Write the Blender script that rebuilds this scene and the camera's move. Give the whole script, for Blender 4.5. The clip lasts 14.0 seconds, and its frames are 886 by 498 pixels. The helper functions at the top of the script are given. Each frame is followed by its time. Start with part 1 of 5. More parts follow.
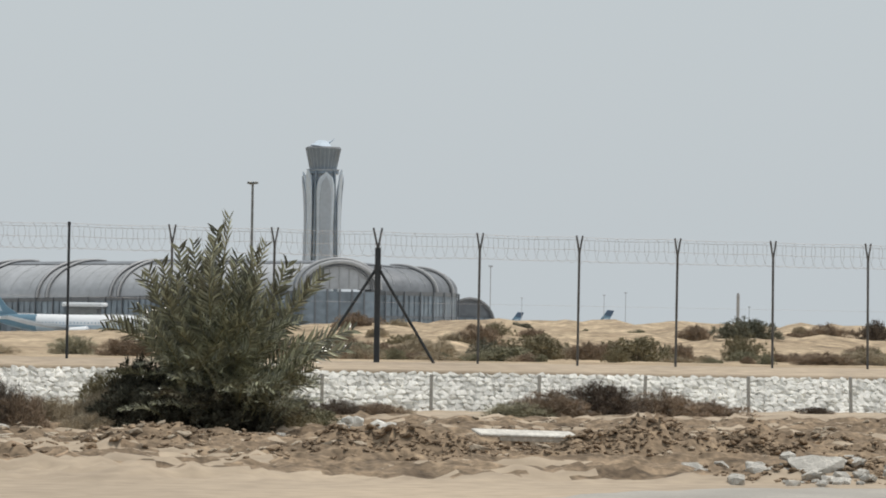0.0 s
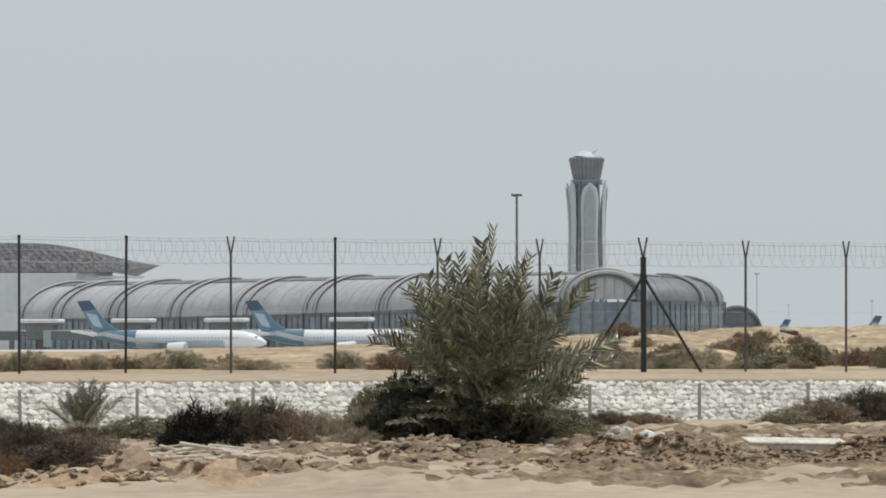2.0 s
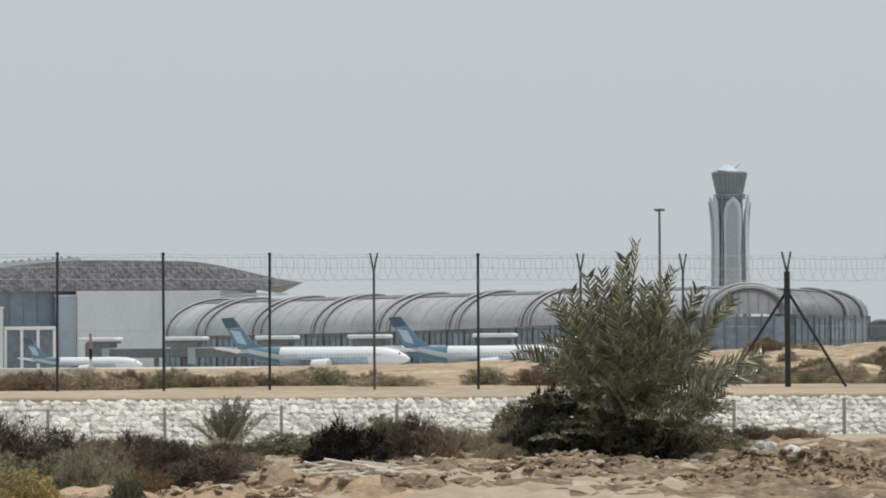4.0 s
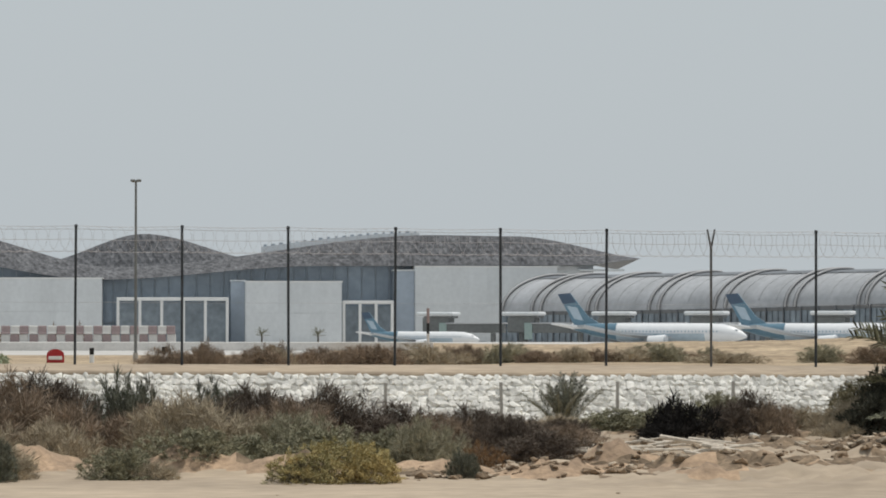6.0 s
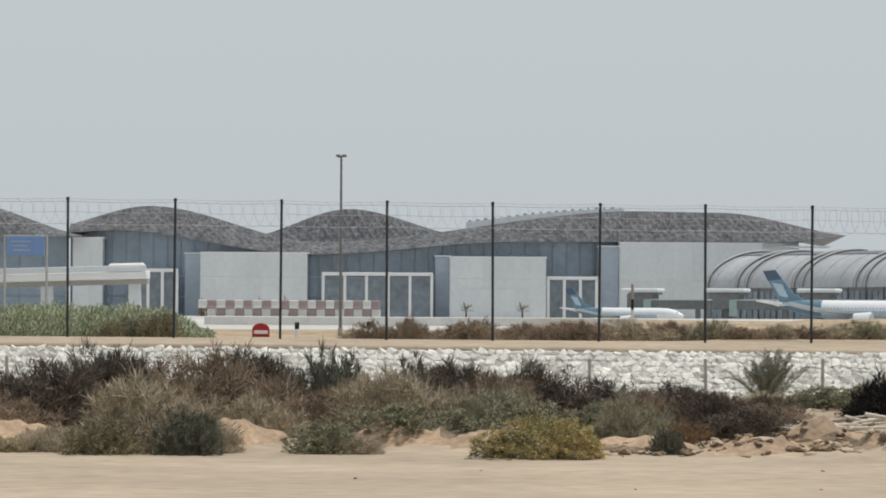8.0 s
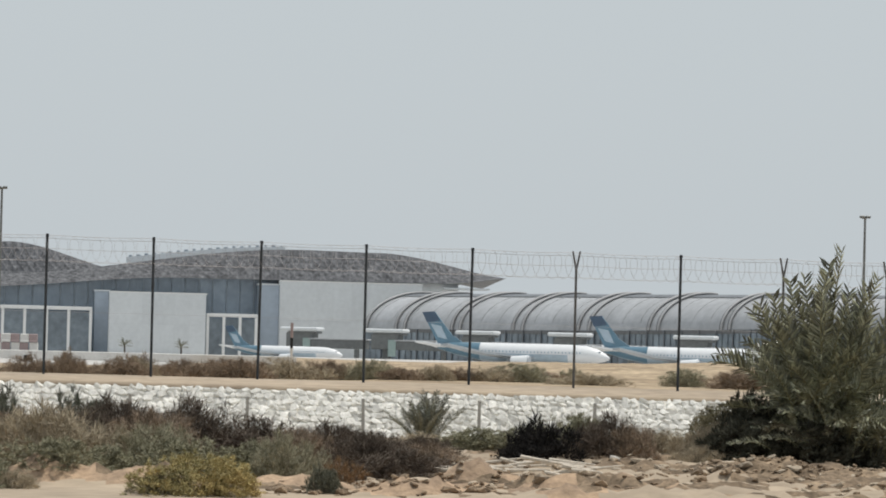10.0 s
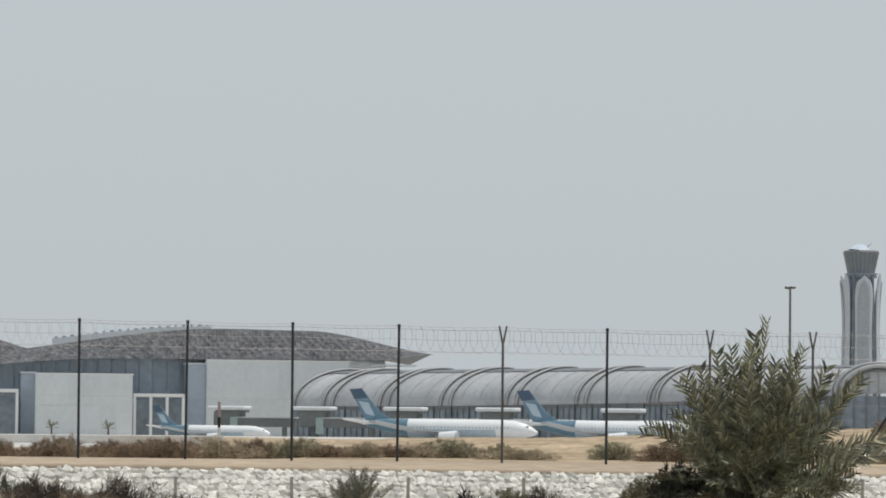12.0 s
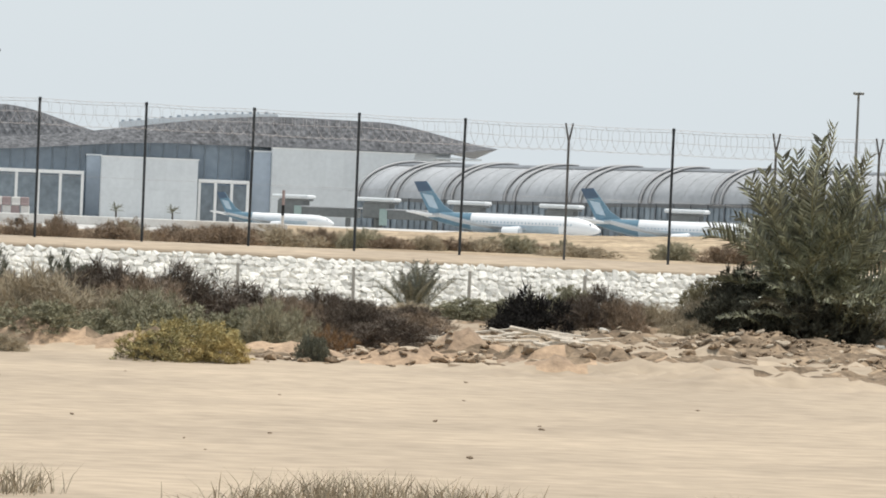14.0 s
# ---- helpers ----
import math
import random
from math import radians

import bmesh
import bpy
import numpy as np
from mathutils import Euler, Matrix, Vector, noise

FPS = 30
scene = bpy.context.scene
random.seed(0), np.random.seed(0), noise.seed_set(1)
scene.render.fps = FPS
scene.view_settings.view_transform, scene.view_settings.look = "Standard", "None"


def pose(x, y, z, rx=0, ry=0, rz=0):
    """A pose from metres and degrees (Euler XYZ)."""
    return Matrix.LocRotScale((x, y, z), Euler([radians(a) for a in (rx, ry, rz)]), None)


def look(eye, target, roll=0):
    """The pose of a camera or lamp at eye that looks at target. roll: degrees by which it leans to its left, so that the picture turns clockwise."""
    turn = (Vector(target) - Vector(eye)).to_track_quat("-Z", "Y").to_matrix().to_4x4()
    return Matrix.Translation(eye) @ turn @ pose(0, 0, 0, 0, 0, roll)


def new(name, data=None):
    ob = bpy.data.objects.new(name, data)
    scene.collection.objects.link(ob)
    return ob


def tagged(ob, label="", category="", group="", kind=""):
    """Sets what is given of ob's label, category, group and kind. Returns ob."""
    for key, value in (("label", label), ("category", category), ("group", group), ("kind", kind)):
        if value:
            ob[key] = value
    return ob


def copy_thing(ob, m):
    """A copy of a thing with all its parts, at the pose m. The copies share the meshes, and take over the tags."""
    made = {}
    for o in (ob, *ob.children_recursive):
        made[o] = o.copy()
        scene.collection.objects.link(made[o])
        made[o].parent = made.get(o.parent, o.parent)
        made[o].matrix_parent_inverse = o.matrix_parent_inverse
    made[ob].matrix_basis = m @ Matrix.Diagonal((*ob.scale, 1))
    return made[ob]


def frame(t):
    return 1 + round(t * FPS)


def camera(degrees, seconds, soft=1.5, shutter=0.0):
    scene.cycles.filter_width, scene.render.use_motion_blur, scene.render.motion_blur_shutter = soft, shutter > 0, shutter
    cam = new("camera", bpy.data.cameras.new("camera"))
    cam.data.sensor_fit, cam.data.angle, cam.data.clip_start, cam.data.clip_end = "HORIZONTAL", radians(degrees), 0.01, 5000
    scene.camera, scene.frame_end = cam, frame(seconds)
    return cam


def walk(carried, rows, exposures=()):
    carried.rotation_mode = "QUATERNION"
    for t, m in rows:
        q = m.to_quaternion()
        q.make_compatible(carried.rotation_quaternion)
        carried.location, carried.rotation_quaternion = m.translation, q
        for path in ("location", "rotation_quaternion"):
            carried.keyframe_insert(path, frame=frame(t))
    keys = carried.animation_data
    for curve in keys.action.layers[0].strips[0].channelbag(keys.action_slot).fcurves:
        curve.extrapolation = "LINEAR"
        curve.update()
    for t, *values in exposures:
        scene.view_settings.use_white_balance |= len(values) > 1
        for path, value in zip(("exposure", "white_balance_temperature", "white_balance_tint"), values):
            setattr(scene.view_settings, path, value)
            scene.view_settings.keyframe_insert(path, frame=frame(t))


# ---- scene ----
cam = camera(14.0, 14.0, soft=1.85)
EYE = 2.4
# seconds, yaw, pitch, roll: the camera stands in one place and pans
TURNS = [
    (0.0, -15.433, 1.187, -0.831),
    (0.3, -15.949, 1.207, -1.141),
    (0.5, -15.203, 1.072, -0.916),
    (0.7, -14.611, 1.048, -0.361),
    (1.0, -13.705, 0.857, 0.096),
    (1.2, -12.803, 0.811, -0.039),
    (1.5, -12.104, 1.670, 0.352),
    (1.7, -11.967, 1.672, 0.541),
    (2.0, -11.203, 1.335, 0.175),
    (2.2, -10.800, 1.393, 0.023),
    (4.3, -8.627, 1.592, 0.564),
    (4.5, -8.396, 1.690, 0.595),
    (4.8, -7.932, 2.748, 0.285),
    (5.0, -7.919, 2.542, -0.392),
    (5.2, -7.517, 1.991, 0.000),
    (5.5, -6.137, 2.075, 0.020),
    (5.7, -6.194, 2.012, -0.046),
    (6.0, -3.591, 1.236, -0.027),
    (6.2, -2.886, 1.054, -0.276),
    (6.5, -1.654, 1.436, 0.051),
    (6.7, -0.503, 1.055, -0.196),
    (7.0, -0.188, 1.102, -0.214),
    (7.2, 0.066, 1.082, -0.139),
    (7.5, 0.000, 1.032, -0.199),
    (7.7, 0.134, 1.027, -0.191),
    (8.0, -0.349, 0.842, -0.315),
    (8.2, -0.675, 0.848, -0.397),
    (8.5, -2.959, 1.260, -1.022),
    (8.7, -3.160, 1.365, -0.826),
    (9.0, -3.872, 1.542, -1.139),
    (11.3, -6.991, 1.434, -0.815),
    (11.5, -7.100, 2.064, -0.734),
    (11.7, -7.067, 2.132, -0.714),
    (12.0, -6.901, 2.759, -0.568),
    (12.2, -6.356, 2.613, -0.612),
    (12.5, -6.274, 1.929, -1.360),
    (12.7, -6.003, 2.025, -2.094),
    (13.0, -6.759, 1.737, -2.481),
    (13.2, -6.859, 1.437, -2.421),
    (13.5, -6.460, 0.380, -2.371),
    (13.7, -6.107, -0.326, -2.284),
    (14.0, -5.894, -0.533, -2.372),
]
EXPOSURES = [(0.0, 0.02), (1.0, 0.06), (2.0, 0.0), (4.5, 0.0), (5.0, -0.08), (5.5, -0.1), (6.0, -0.1), (6.5, 0.06), (7.5, 0.0), (9.0, 0.03), (11.5, 0.03), (12.5, -0.12), (13.0, -0.05), (13.5, 0.03), (14.0, 0.42)]
walk(cam, [(t, pose(0, 0, EYE, 90 + pitch, roll, yaw)) for t, yaw, pitch, roll in TURNS], EXPOSURES)

# ---- world, sun ----
SUN_EL, SUN_AZ = radians(70), radians(78)      # azimuth clockwise from +y
world = bpy.data.worlds.new("hazy_sky")
scene.world = world
world.use_nodes = True
wn, wl = world.node_tree.nodes, world.node_tree.links
wn.clear()
sky = wn.new("ShaderNodeTexSky")
sky.sky_type, sky.sun_disc = "NISHITA", False
sky.sun_elevation, sky.sun_rotation = SUN_EL, SUN_AZ
sky.air_density, sky.dust_density, sky.ozone_density = 1.5, 4.0, 2.0
sky_bg = wn.new("ShaderNodeBackground")
sky_bg.inputs[1].default_value = 0.06
wl.new(sky.outputs[0], sky_bg.inputs[0])
haze_bg = wn.new("ShaderNodeBackground")        # dusty haze that veils the sky
haze_bg.inputs[0].default_value = (0.585, 0.64, 0.675, 1)
haze_bg.inputs[1].default_value = 1.0
mixw = wn.new("ShaderNodeMixShader")
mixw.inputs[0].default_value = 0.86
wl.new(sky_bg.outputs[0], mixw.inputs[1])
wl.new(haze_bg.outputs[0], mixw.inputs[2])
outw = wn.new("ShaderNodeOutputWorld")
wl.new(mixw.outputs[0], outw.inputs[0])
sun_data = bpy.data.lights.new("sun", "SUN")
sun_data.energy, sun_data.angle, sun_data.color = 2.5, radians(1.5), (1.0, 0.95, 0.88)
sun = new("sun", sun_data)
sdir = Vector((math.sin(SUN_AZ) * math.cos(SUN_EL), math.cos(SUN_AZ) * math.cos(SUN_EL), math.sin(SUN_EL)))
sun.matrix_world = look(sdir * 300, (0, 0, 0))


# ---- materials ----
def material(name, colour, rough=0.8, metal=0.0, var=0.25, scale=3.0, fine=40.0, bump=0.2, island=0.0, objvar=0.0, second=None, spec=0.3, stretch=(1, 1, 1)):
    """A procedural surface: base colour broken by noise at two sizes, with relief; island and objvar vary pieces."""
    m = bpy.data.materials.new(name)
    m.use_nodes = True
    n, l = m.node_tree.nodes, m.node_tree.links
    b = n["Principled BSDF"]
    b.inputs["Roughness"].default_value, b.inputs["Metallic"].default_value = rough, metal
    b.inputs["Specular IOR Level"].default_value = spec
    tc = n.new("ShaderNodeTexCoord")
    mp = n.new("ShaderNodeMapping")
    mp.inputs["Scale"].default_value = stretch
    l.new(tc.outputs["Object"], mp.inputs["Vector"])
    big, small = n.new("ShaderNodeTexNoise"), n.new("ShaderNodeTexNoise")
    for t, s, d in ((big, scale, 4), (small, fine, 6)):
        t.inputs["Scale"].default_value, t.inputs["Detail"].default_value = s, d
        l.new(mp.outputs[0], t.inputs["Vector"])
    ramp = n.new("ShaderNodeMapRange")
    ramp.inputs["From Min"].default_value, ramp.inputs["From Max"].default_value = 0.3, 0.7
    l.new(big.outputs["Fac"], ramp.inputs["Value"])
    mix = n.new("ShaderNodeMix")
    mix.data_type = "RGBA"
    c2 = second or tuple(c * (1 - var * 0.8) for c in colour)
    mix.inputs["A"].default_value = (*c2, 1)
    mix.inputs["B"].default_value = (*(min(0.95, c * (1 + var * 0.3)) for c in colour), 1)
    l.new(ramp.outputs[0], mix.inputs["Factor"])
    val = n.new("ShaderNodeMapRange")
    val.inputs["From Min"].default_value, val.inputs["From Max"].default_value = 0.3, 0.7
    val.inputs["To Min"].default_value, val.inputs["To Max"].default_value = 1 - var * 0.6, 1 + var * 0.5
    l.new(small.outputs["Fac"], val.inputs["Value"])
    factor = val.outputs[0]
    if island or objvar:
        src = n.new("ShaderNodeNewGeometry").outputs["Random Per Island"] if island else n.new("ShaderNodeObjectInfo").outputs["Random"]
        rng = n.new("ShaderNodeMapRange")
        rng.inputs["To Min"].default_value, rng.inputs["To Max"].default_value = 1 - (island or objvar), 1 + (island or objvar)
        l.new(src, rng.inputs["Value"])
        mul = n.new("ShaderNodeMath")
        mul.operation = "MULTIPLY"
        l.new(factor, mul.inputs[0])
        l.new(rng.outputs[0], mul.inputs[1])
        factor = mul.outputs[0]
    hsv = n.new("ShaderNodeHueSaturation")
    l.new(mix.outputs["Result"], hsv.inputs["Color"])
    l.new(factor, hsv.inputs["Value"])
    l.new(hsv.outputs[0], b.inputs["Base Color"])
    if bump:
        bp = n.new("ShaderNodeBump")
        bp.inputs["Strength"].default_value = bump
        bp.inputs["Distance"].default_value = 0.05
        l.new(small.outputs["Fac"], bp.inputs["Height"])
        l.new(bp.outputs[0], b.inputs["Normal"])
    return m


SAND = material("pale_sand", (0.435, 0.35, 0.258), 0.95, var=0.26, scale=0.3, fine=3.5, bump=0.5, second=(0.35, 0.282, 0.21), stretch=(0.6, 1.0, 1))
SOIL = material("churned_soil", (0.265, 0.196, 0.13), 0.95, var=0.8, scale=1.6, fine=7, bump=1.0, second=(0.115, 0.083, 0.055))
DUNE = material("dune_sand", (0.43, 0.335, 0.225), 0.95, var=0.7, scale=0.5, fine=2.6, bump=0.9, second=(0.25, 0.185, 0.12))
APRON = material("apron_concrete", (0.55, 0.53, 0.50), 0.9, var=0.15, scale=0.02, fine=0.4, bump=0.0)
ASPHALT = material("dusty_asphalt", (0.38, 0.355, 0.315), 0.9, var=0.2, scale=0.6, fine=20, bump=0.2)
STONE = material("white_limestone", (0.79, 0.77, 0.715), 0.9, var=0.25, scale=2, fine=14, bump=0.5, objvar=0.14)
STONE_REST = material("white_limestone_rest", (0.79, 0.77, 0.715), 0.9, var=0.25, scale=2, fine=14, bump=0.5, island=0.14)
MORTAR = material("wall_backing", (0.70, 0.68, 0.63), 0.95, var=0.3, scale=2, fine=10, bump=0.4)
RUBBLE = material("broken_concrete", (0.60, 0.57, 0.515), 0.9, var=0.3, scale=3, fine=15, bump=0.6, objvar=0.15)
BANK = material("reddish_sand_bank", (0.46, 0.325, 0.215), 0.95, var=0.4, scale=1.2, fine=8, bump=0.8, second=(0.29, 0.21, 0.145))
SAND_LUMP = material("sand_lump", (0.45, 0.37, 0.28), 0.95, var=0.35, scale=4, fine=20, bump=0.6, island=0.25)
BLEACHED = material("bleached_wood", (0.68, 0.60, 0.50), 0.9, var=0.3, scale=3, fine=20, bump=0.3)
CLOD = material("dry_clod", (0.30, 0.222, 0.15), 0.95, var=0.4, scale=4, fine=20, bump=0.6, island=0.3)
POST = material("dark_painted_steel", (0.045, 0.05, 0.055), 0.55, 0.2, var=0.3, scale=2, fine=20, bump=0.05)
POST_GREY = material("weathered_steel", (0.13, 0.125, 0.12), 0.6, 0.3, var=0.4, scale=2, fine=20, bump=0.05)
WIRE = material("galvanised_wire", (0.44, 0.42, 0.42), 0.6, 0.3, var=0.2, scale=3, fine=30, bump=0)
CONC_POST = material("grey_concrete", (0.40, 0.39, 0.36), 0.9, var=0.25, scale=3, fine=25, bump=0.2)
LAMP = material("lamp_steel", (0.20, 0.21, 0.21), 0.5, 0.4, var=0.2, scale=2, fine=20, bump=0)
PALM = material("palm_leaflet", (0.285, 0.28, 0.185), 0.28, var=0.4, scale=2, fine=12, bump=0, island=0.7, spec=0.6, second=(0.13, 0.135, 0.085))
# dead leaflets, darkened so the low skirt carries the shade at the foot
PALM_DRY = material("dry_shade_dark_leaflet", (0.12, 0.105, 0.07), 0.8, var=0.3, scale=2, fine=12, bump=0, island=0.4)
RACHIS = material("palm_rachis", (0.24, 0.22, 0.12), 0.6, var=0.3, scale=4, fine=20, bump=0)
TRUNK = material("palm_trunk_fibre", (0.09, 0.07, 0.05), 0.95, var=0.4, scale=5, fine=30, bump=0.6)
LEAF = {
    "dark": material("dark_brown_twigs", (0.15, 0.118, 0.092), 0.9, var=0.3, scale=1.5, fine=9, bump=0, island=0.3),
    "brown": material("brown_twigs", (0.31, 0.235, 0.168), 0.9, var=0.3, scale=1.5, fine=9, bump=0, island=0.3),
    "tan": material("tan_grey_twigs", (0.45, 0.38, 0.275), 0.9, var=0.3, scale=1.5, fine=9, bump=0, island=0.3),
    "olive": material("olive_leaves", (0.27, 0.235, 0.145), 0.8, var=0.35, scale=1.5, fine=9, bump=0, island=0.3),
    "yellow": material("yellow_green_leaves", (0.46, 0.355, 0.155), 0.8, var=0.3, scale=1.2, fine=9, bump=0, island=0.3, second=(0.24, 0.225, 0.11)),
    "green": material("grey_green_leaves", (0.30, 0.285, 0.19), 0.8, var=0.3, scale=1.5, fine=9, bump=0, island=0.3),
    "black": material("scorched_twigs", (0.022, 0.019, 0.017), 0.95, var=0.4, scale=2, fine=9, bump=0, island=0.6),
    # shade below the palm is put into this near-black leaf colour
    "under": material("underbrush_shade_tone", (0.068, 0.066, 0.046), 0.9, var=0.3, scale=1.5, fine=9, bump=0, island=0.4),
    "rust": material("rust_dry_twigs", (0.26, 0.16, 0.085), 0.9, var=0.3, scale=1.5, fine=9, bump=0, island=0.3),
    "sage": material("dark_sage_leaves", (0.17, 0.17, 0.125), 0.8, var=0.35, scale=1.5, fine=9, bump=0, island=0.35),
    "pale": material("pale_sage_twigs", (0.36, 0.335, 0.235), 0.85, var=0.3, scale=1.5, fine=9, bump=0, island=0.3),
    "reed": material("reed_leaves", (0.35, 0.375, 0.255), 0.7, var=0.35, scale=0.5, fine=5, bump=0, island=0.3, second=(0.28, 0.315, 0.20)),
}
STRAW = material("dry_straw", (0.40, 0.34, 0.25), 0.85, var=0.3, scale=3, fine=15, bump=0, island=0.35)
STEM = material("woody_stem", (0.18, 0.145, 0.11), 0.9, var=0.3, scale=4, fine=20, bump=0)
ROOF = material("bronze_roof_lattice", (0.15, 0.152, 0.16), 0.8, 0.0, var=0.75, scale=0.35, fine=0.9, bump=0.0, second=(0.085, 0.087, 0.094))
ROOF_UNDER = material("roof_soffit", (0.30, 0.31, 0.325), 0.8, var=0.15, scale=0.1, fine=0.5, bump=0)
# this glazing, the concourse glazing and dark vault sheet are lightened for haze
GLASS_WALL = material("blue_grey_glazing", (0.33, 0.40, 0.475), 0.25, 0.25, var=0.2, scale=0.06, fine=0.3, bump=0, objvar=0.05, spec=0.6)
MULLION = material("facade_mullion", (0.34, 0.39, 0.44), 0.6, 0.1, var=0.1, scale=0.2, fine=1, bump=0)
CLAD = material("white_cladding", (0.66, 0.685, 0.70), 0.75, var=0.08, scale=0.08, fine=0.6, bump=0, objvar=0.03)
WHITE = material("white_paint", (0.78, 0.78, 0.77), 0.6, var=0.08, scale=0.2, fine=2, bump=0)
VAULT = material("vault_metal_sheet", (0.44, 0.45, 0.465), 0.6, 0.15, var=0.15, scale=0.08, fine=0.5, bump=0, objvar=0.06)
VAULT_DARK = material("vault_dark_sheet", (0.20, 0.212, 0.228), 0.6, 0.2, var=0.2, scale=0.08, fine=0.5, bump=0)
RIB = material("vault_rib", (0.42, 0.42, 0.425), 0.6, 0.1, var=0.12, scale=0.2, fine=1, bump=0)
# dark copy of the rib colour, with the shaded side put into it
RIB_DARK = material("vault_rib_shade_tone", (0.17, 0.175, 0.18), 0.6, 0.2, var=0.12, scale=0.2, fine=1, bump=0)
CONCOURSE_GLASS = material("concourse_glazing", (0.21, 0.25, 0.285), 0.35, 0.0, var=0.3, scale=0.1, fine=0.4, bump=0, objvar=0.15, spec=0.5)
# the tower colours are paled and blued to hold the distant haze
TOWER_SHELL = material("tower_panels_haze_tint", (0.56, 0.64, 0.72), 0.7, var=0.1, scale=0.05, fine=0.5, bump=0)
TOWER_CORE = material("tower_core_haze_tint", (0.42, 0.48, 0.55), 0.6, var=0.1, scale=0.05, fine=0.5, bump=0)
TOWER_DARK = material("tower_glass_haze_tint", (0.20, 0.25, 0.30), 0.3, var=0.2, scale=0.1, fine=0.6, bump=0, spec=0.5)
JET_WHITE = material("aircraft_white_paint", (0.80, 0.81, 0.82), 0.35, var=0.05, scale=0.1, fine=0.6, bump=0, spec=0.5)
JET_BLUE = material("aircraft_blue_paint", (0.13, 0.235, 0.31), 0.35, var=0.15, scale=0.1, fine=0.6, bump=0, spec=0.5)
JET_PALE = material("aircraft_pale_blue_band", (0.42, 0.51, 0.58), 0.35, var=0.15, scale=0.1, fine=0.6, bump=0, spec=0.5)
JET_GREY = material("aircraft_grey", (0.42, 0.45, 0.48), 0.4, var=0.1, scale=0.1, fine=0.6, bump=0)
BRIDGE_GREY = material("jet_bridge_grey", (0.18, 0.19, 0.19), 0.7, var=0.2, scale=0.2, fine=1, bump=0)
BRIDGE_GREEN = material("jet_bridge_pale_green_glass", (0.33, 0.42, 0.40), 0.4, var=0.1, scale=0.2, fine=1, bump=0)
RED = material("red_plastic", (0.42, 0.03, 0.035), 0.5, var=0.2, scale=2, fine=12, bump=0)
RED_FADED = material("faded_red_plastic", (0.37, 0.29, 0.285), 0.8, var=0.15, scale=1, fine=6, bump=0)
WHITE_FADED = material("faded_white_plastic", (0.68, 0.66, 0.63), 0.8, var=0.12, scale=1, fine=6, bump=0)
JET_NAVY = material("aircraft_navy_paint", (0.07, 0.11, 0.17), 0.35, var=0.15, scale=0.1, fine=0.6, bump=0, spec=0.5)
PALM_GREY = material("grey_palm_leaflet", (0.20, 0.20, 0.155), 0.6, var=0.3, scale=2, fine=12, bump=0, island=0.35)
BLACK = material("black_rubber", (0.025, 0.025, 0.025), 0.8, var=0.2, scale=3, fine=20, bump=0)
SIGN_BLUE = material("sign_blue", (0.17, 0.26, 0.46), 0.5, var=0.1, scale=0.3, fine=2, bump=0)


# ---- builders ----
def link(name, verts, faces, mat, parent=None, smooth=False, label=""):
    me = bpy.data.meshes.new(name)
    me.from_pydata([tuple(v) for v in verts], [], [tuple(f) for f in faces])
    for m in (mat if isinstance(mat, (list, tuple)) else [mat]):
        me.materials.append(m)
    if smooth:
        me.polygons.foreach_set("use_smooth", [True] * len(me.polygons))
    ob = new(name, me)
    if parent:
        ob.parent = parent
    return tagged(ob, label) if label else ob


def part(name, bm, mat, parent=None, label="", smooth=False):
    """Links a bmesh as one mesh object under a thing or part."""
    me = bpy.data.meshes.new(name)
    bm.to_mesh(me)
    bm.free()
    for m in (mat if isinstance(mat, (list, tuple)) else [mat]):
        me.materials.append(m)
    if smooth:
        me.polygons.foreach_set("use_smooth", [True] * len(me.polygons))
    ob = new(name, me)
    if parent:
        ob.parent = parent
    return tagged(ob, label) if label else ob


def empty(name, x=0, y=0, z=0, rz=0, label="", category="", group="", kind=""):
    ob = new(name)
    ob.matrix_basis = pose(x, y, z, 0, 0, rz)
    return tagged(ob, label, category, group, kind)


def add_box(bm, c, s, m=None, bevel=0.0):
    r = bmesh.ops.create_cube(bm, size=1.0, matrix=(m or Matrix()) @ Matrix.Translation(c) @ Matrix.Diagonal((*s, 1)))
    if bevel:
        edges = {e for v in r["verts"] for e in v.link_edges}
        bmesh.ops.bevel(bm, geom=list(edges), offset=bevel, segments=1, affect="EDGES")
    return r["verts"]


def box_bm(c, s, bevel=0.0):
    bm = bmesh.new()
    add_box(bm, c, s, None, bevel)
    return bm


def add_rod(bm, a, b, r1, r2=None, n=8):
    a, b = Vector(a), Vector(b)
    d = b - a
    m = Matrix.Translation((a + b) / 2) @ d.to_track_quat("Z", "Y").to_matrix().to_4x4()
    bmesh.ops.create_cone(bm, cap_ends=True, segments=n, radius1=r1, radius2=r1 if r2 is None else r2, depth=d.length, matrix=m)


def rod_bm(a, b, r1, r2=None, n=8):
    bm = bmesh.new()
    add_rod(bm, a, b, r1, r2, n)
    return bm


